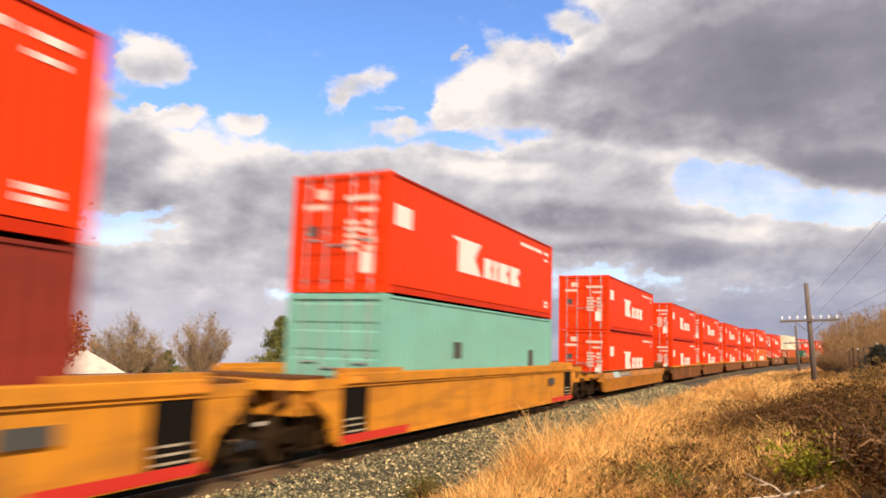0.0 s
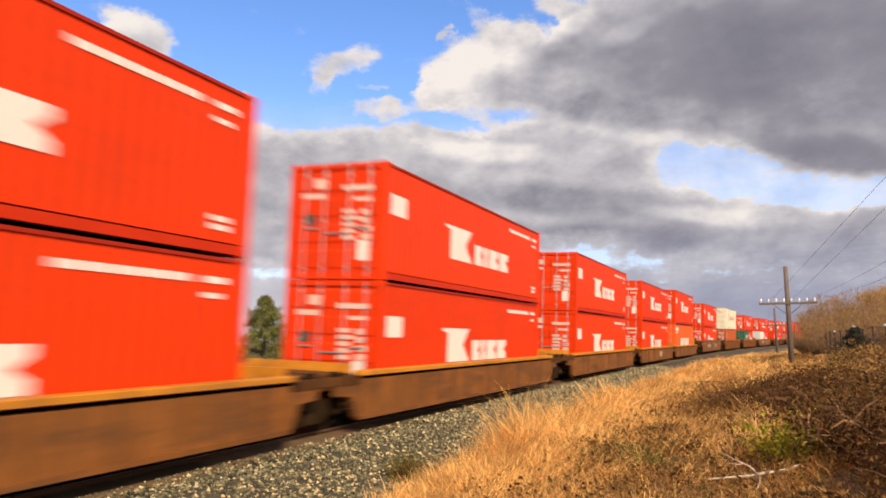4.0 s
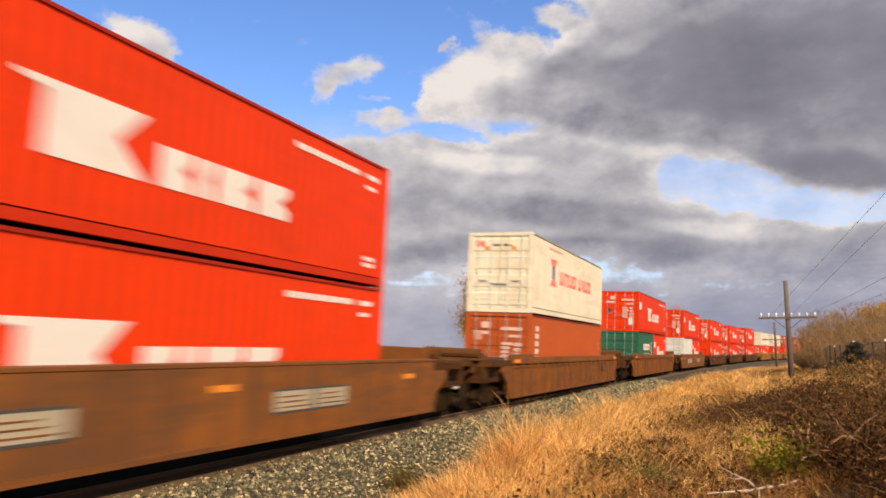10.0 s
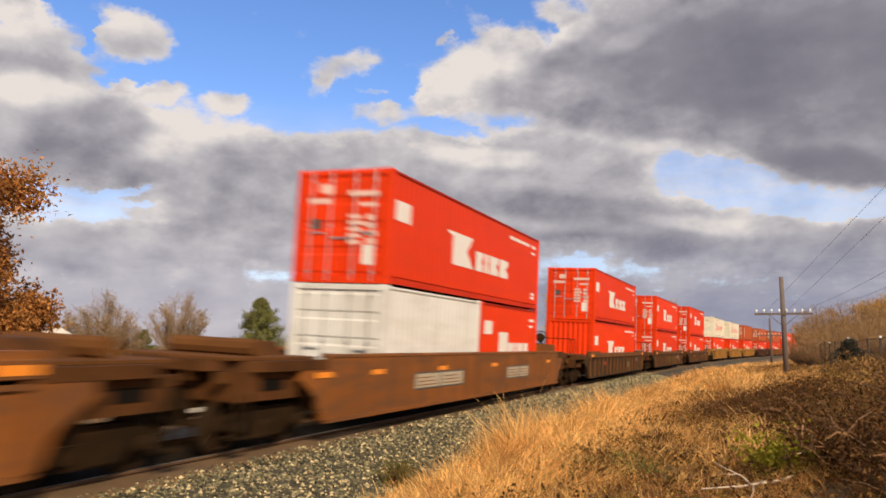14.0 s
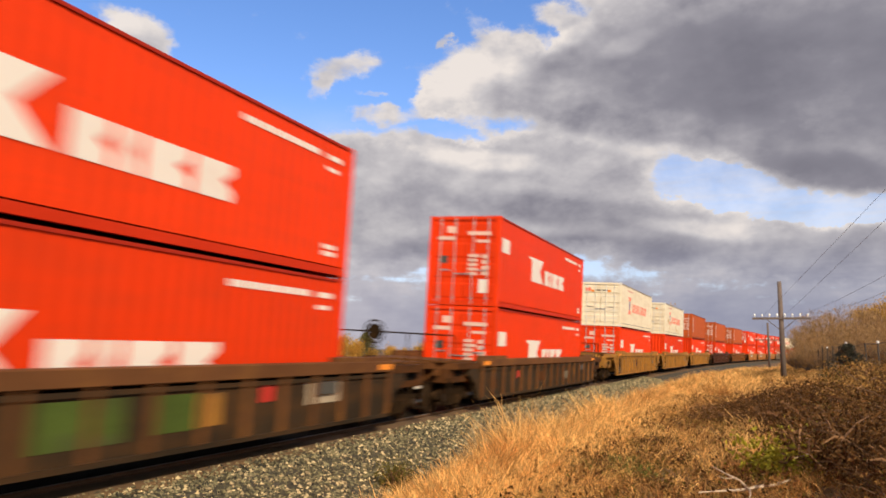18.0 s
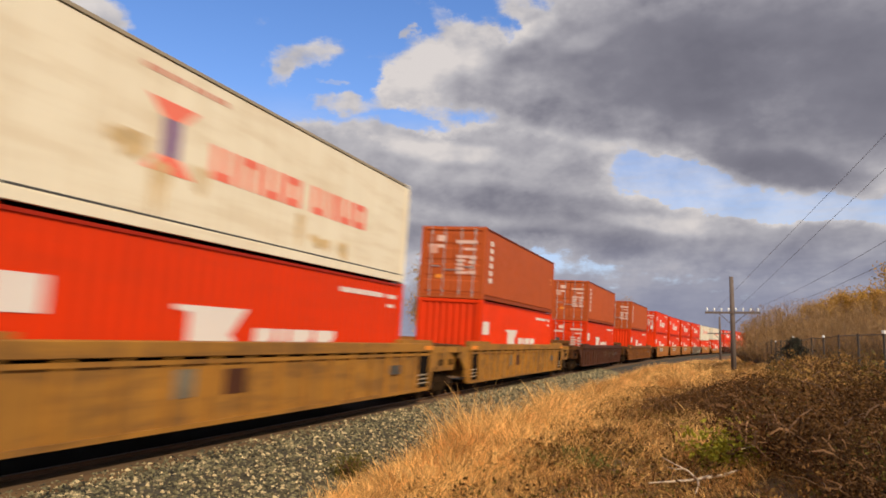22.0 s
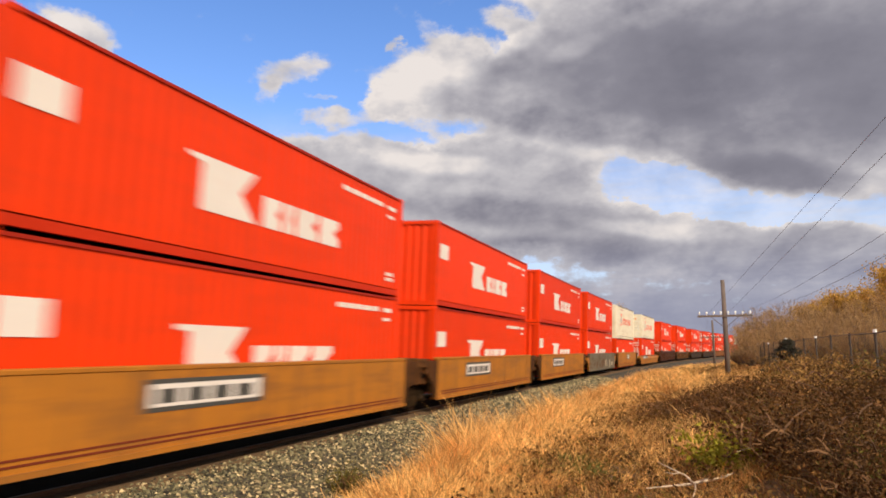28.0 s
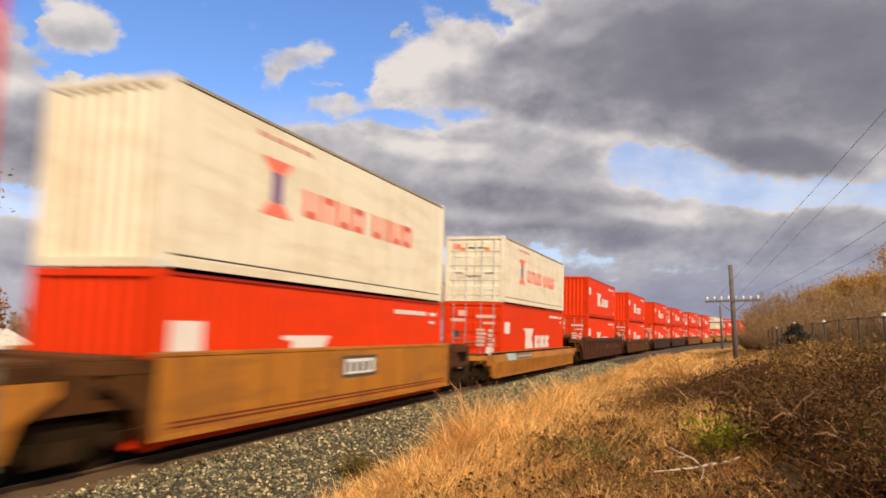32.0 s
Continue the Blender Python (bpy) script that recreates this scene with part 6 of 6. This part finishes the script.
def build_trees():
    x, y = polar(-55.3, 40)
    stand(tree("oak_tree", "broad oak tree holding dense rust-brown autumn leaves", 12.2, 21, "leaf_rust", 0.12, 170, 0.42, depth=3, spread=0.62, trunk_share=0.2, kids=(4, 6)), x, y, 40)
    x, y = polar(-35.6, 90)
    stand(spruce("spruce_tree", "full green spruce tree beyond the track", 8.4, 5), x, y)
    stand(spruce("juniper_shrub", "dark upright juniper shrub by the fence", 1.45, 8, "juniper"), 12.2, 31.5, 0, 1.12)
    small = spruce("spruce_tree", "small dark spruce in the distance", 5.0, 6)
    stand(small, *polar(-43.6, 120))
    more(small, *polar(-27.6, 135), 60, 1.1)
    more(small, *polar(-31.9, 130), 130, 0.9)
    more(small, *polar(-47.6, 125), 10, 0.7)
    bare = bare_tree("bare_tree", "leafless grey-brown tree with upswept fine twigs", 9.2, 31, 30, 74, 6, 0.46, 0.085, "pale_bark", "twig_grey")
    stand(bare, *polar(-46.4, 110))
    more(bare, *polar(-41.3, 108), 110, 1.0)
    more(bare, *polar(-48.3, 116), 200, 0.75)
    more(bare, *polar(-44.6, 112), 290, 0.6)
    willow = tree("willow_tree", "tall willow with thin yellowing twigs", 10.5, 41, "leaf_yellow", 0.24, 20, 0.5, bark="pale_bark", depth=3, spread=0.45, kids=(4, 6), leaf_part="twig_haze")
    stand(willow, *polar(-19.0, 72), 30)
    more(willow, *polar(-12.5, 96), 130, 0.95)
    more(willow, *polar(-5.4, 150), 220, 1.05)
    more(willow, *polar(-7.6, 135), 320, 0.85)
    more(willow, *polar(-2.9, 210), 70, 1.1)
    hedge = tree("yellow_shrub", "rounded yellow autumn shrub in the distance", 4.0, 51, "leaf_yellow", 0.16, 26, 0.5, depth=2, spread=0.7, kids=(5, 7), category="shrub")
    for i, (az, d, s) in enumerate(((-31.0, 130, 0.95), (-52.6, 104, 0.5), (-50.9, 112, 0.45), (-47.2, 118, 0.5), (-45.4, 122, 0.55), (-43.0, 118, 0.45), (-41.9, 124, 0.55), (-40.2, 118, 0.5), (-37.4, 122, 0.6), (-34.6, 126, 0.65), (-27.0, 122, 0.6), (-24.4, 118, 0.6), (-21.6, 116, 0.65), (-29.6, 132, 1.1), (-28.4, 128, 0.9), (-25.6, 126, 0.7), (-33.4, 134, 0.7), (-38.6, 120, 0.5), (-23.4, 120, 0.8))):
        stand(hedge, *polar(az, d), 20, s) if i == 0 else more(hedge, *polar(az, d), 73 * i, s)
    # the wood on the fence side
    thick = bare_tree("thicket_tree", "bare brown thicket tree tangled with fine twigs", 4.2, 61, 22, 46, 5, 0.50, 0.035, "bark", "leaf_thicket", 0.03)
    scrub = bare_tree("thicket_tree", "low brown scrub tree of dense upright twigs", 3.4, 62, 26, 40, 5, 0.62, 0.03, "bark", "leaf_thicket", 0.02)
    spots = [(3.6, 64, 0.62), (4.5, 60, 0.85), (5.2, 62, 1.05), (6.0, 58, 0.95), (6.8, 60, 1.1), (7.7, 56, 0.95), (4.9, 74, 1.1), (6.5, 78, 1.25), (3.9, 82, 0.95), (8.6, 54, 0.95), (9.6, 50, 0.9), (10.7, 48, 0.95), (12.0, 46, 0.95), (13.3, 44, 0.95), (8.0, 70, 1.2), (9.2, 66, 1.2)]
    for i, (az, d, s) in enumerate(spots):
        stand(thick, *polar(az, d), 0, s) if i == 0 else more(thick, *polar(az, d), 67 * i, s)
    spots = [(4.2, 56, 0.75), (5.0, 52, 0.7), (5.8, 54, 0.85), (6.5, 50, 0.75), (7.3, 48, 0.8), (8.2, 46, 0.75), (9.0, 44, 0.75), (10.0, 43, 0.8), (11.2, 41, 0.75), (12.6, 40, 0.8), (13.8, 38, 0.75), (3.3, 72, 0.7)]
    for i, (az, d, s) in enumerate(spots):
        stand(scrub, *polar(az, d), 0, s) if i == 0 else more(scrub, *polar(az, d), 97 * i, s)
    gold = tree("golden_tree", "tree with thinning golden-brown leaves", 6.5, 71, "leaf_yellow", 0.10, 26, 0.36, bark="bark", depth=3, spread=0.55, kids=(4, 6))
    for i, (az, d, s) in enumerate(((8.9, 72, 0.72), (10.4, 68, 0.82), (12.0, 66, 0.86), (13.4, 62, 0.9), (9.8, 84, 0.9), (14.6, 58, 0.95))):
        stand(gold, *polar(az, d), 0, s) if i == 0 else more(gold, *polar(az, d), 81 * i, s)


build_trees()


def bush(label, seed, height, reach, leaf, leaf_size, per, stems=26, name="bush"):
    rng = random.Random(seed)
    top = tagged(new(name), label, "bush")
    canes, centres = [], []
    for i in range(stems):
        a, r = rng.uniform(0, 2 * math.pi), reach * rng.uniform(0.3, 1.15)
        h = height * rng.uniform(0.55, 1.1)
        b = Vector((rng.uniform(-0.3, 0.3) * reach, rng.uniform(-0.3, 0.3) * reach, -0.05))
        pts = [b + Vector((math.cos(a) * r * t, math.sin(a) * r * t, h * (1.6 * t - 0.75 * t * t) + rng.uniform(-0.04, 0.04))) for t in (0, 0.25, 0.5, 0.75, 1.0)]
        canes.append(pts)
        centres += pts[1:]
        for q in range(2):
            p = pts[rng.randint(1, 3)]
            e = p + Vector((rng.uniform(-0.4, 0.4), rng.uniform(-0.4, 0.4), rng.uniform(-0.1, 0.35))) * height
            canes.append([p, (p + e) / 2 + Vector((0, 0, 0.03)), e])
            centres.append(e)
    cane = part("stem_tangle", lambda bm: [tube(bm, p, [0.012 - 0.0025 * i for i in range(len(p))], 3, caps=False) for p in canes], "twig", top)
    cane["kind"] = "stuff"
    ob = new("foliage", leaf_cards(np.random.default_rng(seed), centres, per, 0.11, leaf_size, leaf, "foliage"))
    ob["kind"] = "stuff"
    ob.parent = top
    return top


def build_bushes():
    rng = random.Random(17)
    dark = bush("tangled dark brown bramble bush with dry leaves", 3, 0.62, 0.85, "leaf_dark", 0.026, 11, 46)
    olive = bush("low tangled bush with olive and brown leaves", 4, 0.55, 0.7, "leaf_olive", 0.026, 14)
    tan = bush("tangled tan bush of dry twigs and leaves", 5, 0.62, 0.85, "leaf_tan", 0.030, 9, 46)
    stand(tan, 11.2, 21.0)
    stand(dark, 10.3, 10.8)
    stand(olive, 10.1, 15.0)
    for i in range(26):
        y = rng.uniform(9.0, 24)
        x = 9.5 + (y - 8) * 0.06 + rng.uniform(0.0, 3.6)
        if abs(x - 9.05) < 0.5 and y < 13.2:
            x += 1.1
        more(tan if y > 15 and i % 2 else (dark if rng.random() < 0.66 else olive), x, y, rng.uniform(0, 360), rng.uniform(0.8, 1.3) * (1.3 if y < 17 else 1.0))
    for x, y in ((11.6, 25), (12.0, 28), (12.6, 31), (12.9, 34), (12.6, 24), (13.2, 28)):
        more(tan, x, y, rng.uniform(0, 360), rng.uniform(1.0, 1.6))
    for i in range(22):
        y = rng.uniform(7.2, 13.5)
        x = 9.15 + (y - 7) * 0.05 + rng.uniform(0.0, 2.3)
        if x < 9.75:                # the brambles stop short of the grass
            x += 0.75
        more(dark if rng.random() < 0.75 else olive, x, y, rng.uniform(0, 360), rng.uniform(0.55, 0.95))
    for x, y, s in ((7.7, 20.5, 0.7), (8.2, 21.4, 0.9), (8.7, 22.0, 1.0), (9.2, 21.2, 1.1), (9.7, 22.6, 1.1), (8.9, 19.4, 0.9), (9.5, 19.0, 1.1), (10.2, 20.6, 1.2), (9.3, 17.4, 0.9), (9.9, 16.2, 1.2), (10.0, 18.0, 1.3), (10.7, 23.2, 1.0), (8.3, 14.6, 0.45), (7.6, 12.4, 0.35), (8.8, 16.0, 0.5), (7.2, 14.0, 0.35)):
        more(dark, x, y, rng.uniform(0, 360), s)
    for i in range(26):
        more(dark if i % 4 else olive, rng.uniform(10.0, 11.8), rng.uniform(6.0, 11.0), rng.uniform(0, 360), rng.uniform(0.55, 0.8))
    more(olive, 12.0, 30.5, 40, 1.3)
    more(olive, 11.3, 24.0, 80, 1.1)
    lime = bush("small yellow-green leafy bush among the dry grass", 9, 0.46, 0.42, "leaf_lime", 0.038, 26, 22)
    stand(lime, 9.10, 11.1, 0, 1.15)
    stand(bush("small brown-green weed at the ballast edge", 10, 0.34, 0.32, "leaf_olive", 0.02, 16, 18, "weed"), 3.2, 11.4, 0, 1.0, -0.22)
    dead = tagged(new("fallen_branch"), "forked bleached dead branch lying in the grass", "branch")
    part("limb", lambda bm: tube(bm, [(-0.62, -0.08, 0.10), (-0.3, -0.04, 0.13), (-0.06, 0.0, 0.15), (0.12, 0.04, 0.19), (0.34, 0.10, 0.22), (0.52, 0.2, 0.27)], [0.008, 0.013, 0.018, 0.022, 0.019, 0.010], 7), "dead_wood", dead)
    part("fork", lambda bm: tube(bm, [(-0.02, 0.0, 0.16), (-0.10, 0.12, 0.24), (-0.26, 0.25, 0.30), (-0.40, 0.40, 0.36)], [0.014, 0.012, 0.009, 0.004], 6), "dead_wood", dead)
    part("fork", lambda bm: tube(bm, [(-0.16, 0.17, 0.26), (-0.26, 0.16, 0.25), (-0.36, 0.17, 0.27)], [0.009, 0.007, 0.003], 6), "dead_wood", dead)
    part("fork", lambda bm: tube(bm, [(0.0, 0.0, 0.15), (-0.03, -0.2, 0.11), (-0.10, -0.42, 0.06)], [0.012, 0.01, 0.005], 6), "dead_wood", dead)
    stand(dead, 8.60, 9.8, 8, 0.95, -0.04)
    cane = tagged(new("fallen_branch"), "thin bleached stick leaning in the bushes", "branch")
    part("limb", lambda bm: tube(bm, [(-0.6, -0.2, 0.25), (0.0, 0.0, 0.42), (0.7, 0.25, 0.55)], [0.005, 0.007, 0.004], 6), "dead_wood", cane)
    stand(cane, 9.72, 10.6)


build_bushes()


# ---------------------------------------------------------------- poles, wires, fence, buildings
def telegraph_pole(height, arm_drops=(2.1,), arm=1.5):
    top = tagged(new("telegraph_pole"), "weathered wooden telegraph pole with one insulator crossarm", "utility pole", "poles beside the track")
    def shaft(bm):
        tube(bm, [(0, 0, -0.3), (0.01, 0, height * 0.5), (0, 0, height)], [0.16, 0.14, 0.115], 10)
    part("shaft", shaft, "pole", top, smooth=True)
    for z in [height - d for d in arm_drops]:
        part("crossarm", blocks(((-arm, -0.19, z - 0.06), (arm, -0.10, z + 0.06))), "pole", top)
        for i in range(8):
            x = -arm + 0.12 + (2 * arm - 0.24) * i / 7
            def pin(bm):
                tube(bm, [(x, -0.145, z + 0.05), (x, -0.145, z + 0.16)], 0.02, 6)
                tube(bm, [(x, -0.145, z + 0.14), (x, -0.145, z + 0.20), (x, -0.145, z + 0.27)], [0.048, 0.055, 0.03], 8)
            part("insulator", pin, "glass", top, "small glass insulator on a pin")
        for sx in (1, -1):
            part("brace", lambda bm: tube(bm, [(sx * 0.75, -0.17, z - 0.05), (sx * 0.1, -0.15, z - 0.62)], 0.02, 5), "pole", top)
    return top


def build_line():
    p1 = telegraph_pole(5.55)
    stand(p1, 10.72, 46.4, 0, 1.0, 0.0)
    base1 = p1.matrix_basis.translation.z
    more(p1, 11.3, 88.0, 3, 0.88, 0.0)
    p3 = telegraph_pole(6.4, (0.3, 2.4))
    stand(p3, 13.2, -3.0, 0, 1.0, 0.0)
    base3 = p3.matrix_basis.translation.z
    far2 = float(ground_z(np.array([11.3]), np.array([88.0]))[0])
    def wire(x0, z0, x1, z1, xf, zf, sag):
        pts = []
        for i in range(25):
            t = i / 24
            pts.append((x0 + (x1 - x0) * t, -3.0 + 49.4 * t, z0 + (z1 - z0) * t - sag * 4 * t * (1 - t)))
        for i in range(1, 9):
            t = i / 8
            pts.append((x1 + (xf - x1) * t, 46.4 + 41.6 * t, z1 + (zf - z1) * t - sag * 4 * t * (1 - t)))
        w = tagged(new("overhead_wire"), "thin dark overhead wire slung between the poles", "wire", "wires on the poles")
        part("strand", lambda bm: tube(bm, pts, 0.005, 6), "wire", w)
    hi3, lo3, a1, a2 = base3 + 6.15, base3 + 4.05, base1 + 3.65, far2 + 3.23
    wire(13.4, hi3, 9.87, a1, 10.5, a2, 0.0)
    wire(13.75, hi3, 10.95, a1, 11.5, a2, 0.0)
    wire(13.9, lo3 + 0.9, 11.65, a1, 12.1, a2, 0.6)
    wire(14.1, lo3 + 0.9, 12.0, a1, 12.4, a2, 0.95)


build_line()


def build_fence():
    fence = tagged(new("wire_fence"), "dark rusty wire-mesh fence along the bank", "fence")
    posts = [(12.6 + 0.012 * (y - 18), y) for y in np.arange(16, 62, 3.0)]
    tops = []
    for i, (x, y) in enumerate(posts):
        z = float(ground_z(np.array([x]), np.array([y]))[0])
        tops.append((x, y, z))
        part("post", lambda bm: tube(bm, [(x, y, z - 0.1), (x, y, z + 1.5)], 0.03, 6), "fence", fence)
        if i % 3 == 1:
            part("post_cap", lambda bm: tube(bm, [(x, y, z + 1.48), (x, y, z + 1.55)], 0.045, 6), "cap", fence, "white post cap")
    part("top_rail", lambda bm: tube(bm, [(x, y, z + 1.46) for x, y, z in tops], 0.013, 5), "fence", fence)
    def mesh(bm):
        for (xa, ya, za), (xb, yb, zb) in zip(tops, tops[1:]):
            n = 10
            for k in range(-5, n):
                for sgn in (1, -1):
                    t0, t1 = k / n, (k + 5) / n
                    if sgn < 0:
                        t0, t1 = t1, t0
                    za_, zb_ = 0.05, 1.44
                    p, q = [], []
                    c0, c1 = min(max(t0, 0), 1), min(max(t1, 0), 1)
                    if c0 == c1:
                        continue
                    h0 = za_ + (zb_ - za_) * (c0 - t0) / (t1 - t0)
                    h1 = za_ + (zb_ - za_) * (c1 - t0) / (t1 - t0)
                    tube(bm, [(xa + (xb - xa) * c0, ya + (yb - ya) * c0, za + (zb - za) * c0 + h0), (xa + (xb - xa) * c1, ya + (yb - ya) * c1, za + (zb - za) * c1 + h1)], 0.0016, 3, caps=False)
    part("wire_mesh", mesh, "fence", fence, "diamond wire mesh")


build_fence()


def white_roofed_hall():
    hall = tagged(new("white_roofed_hall"), "low building under a bright white hipped roof", "building", kind="")
    x, y = polar(-49.3, 95)
    part("wall", blocks(((-4.6, -4.0, -0.8), (4.6, 4.0, 1.75))), "wall_pale", hall)
    def roof(bm):
        b = [bm.verts.new(p) for p in ((-5.0, -4.4, 1.7), (5.0, -4.4, 1.7), (5.0, 4.4, 1.7), (-5.0, 4.4, 1.7))]
        t = [bm.verts.new((-0.5, 0, 4.5)), bm.verts.new((0.7, 0, 4.5))]
        for f in ((b[0], b[1], t[1], t[0]), (b[1], b[2], t[1]), (b[2], b[3], t[0], t[1]), (b[3], b[0], t[0])):
            bm.faces.new(f)
        bm.faces.new(b[::-1])
    part("roof", roof, "roof_white", hall, "bright white sheet roof")
    part("window", blocks(((-3.0, -4.03, 0.3), (-1.8, -3.99, 1.3))), "pane", hall)
    part("window", blocks(((1.6, -4.03, 0.3), (2.8, -3.99, 1.3))), "pane", hall)
    stand(hall, x, y, 49)
    low = tagged(new("low_building"), "long low pale building with a flat roof", "building")
    part("wall", blocks(((-7, -3, -0.8), (7, 3, 1.5))), "wall_pale", low)
    part("roof", blocks(((-7.3, -3.3, 1.5), (7.3, 3.3, 1.7))), "roof_white", low)
    for i in range(4):
        part("window", blocks(((-5.8 + 3.2 * i, -3.03, 0.3), (-4.4 + 3.2 * i, -2.99, 1.1))), "pane", low)
    stand(low, *polar(-44.6, 108), 44, 1.0, 0.5)


white_roofed_hall()

motions()
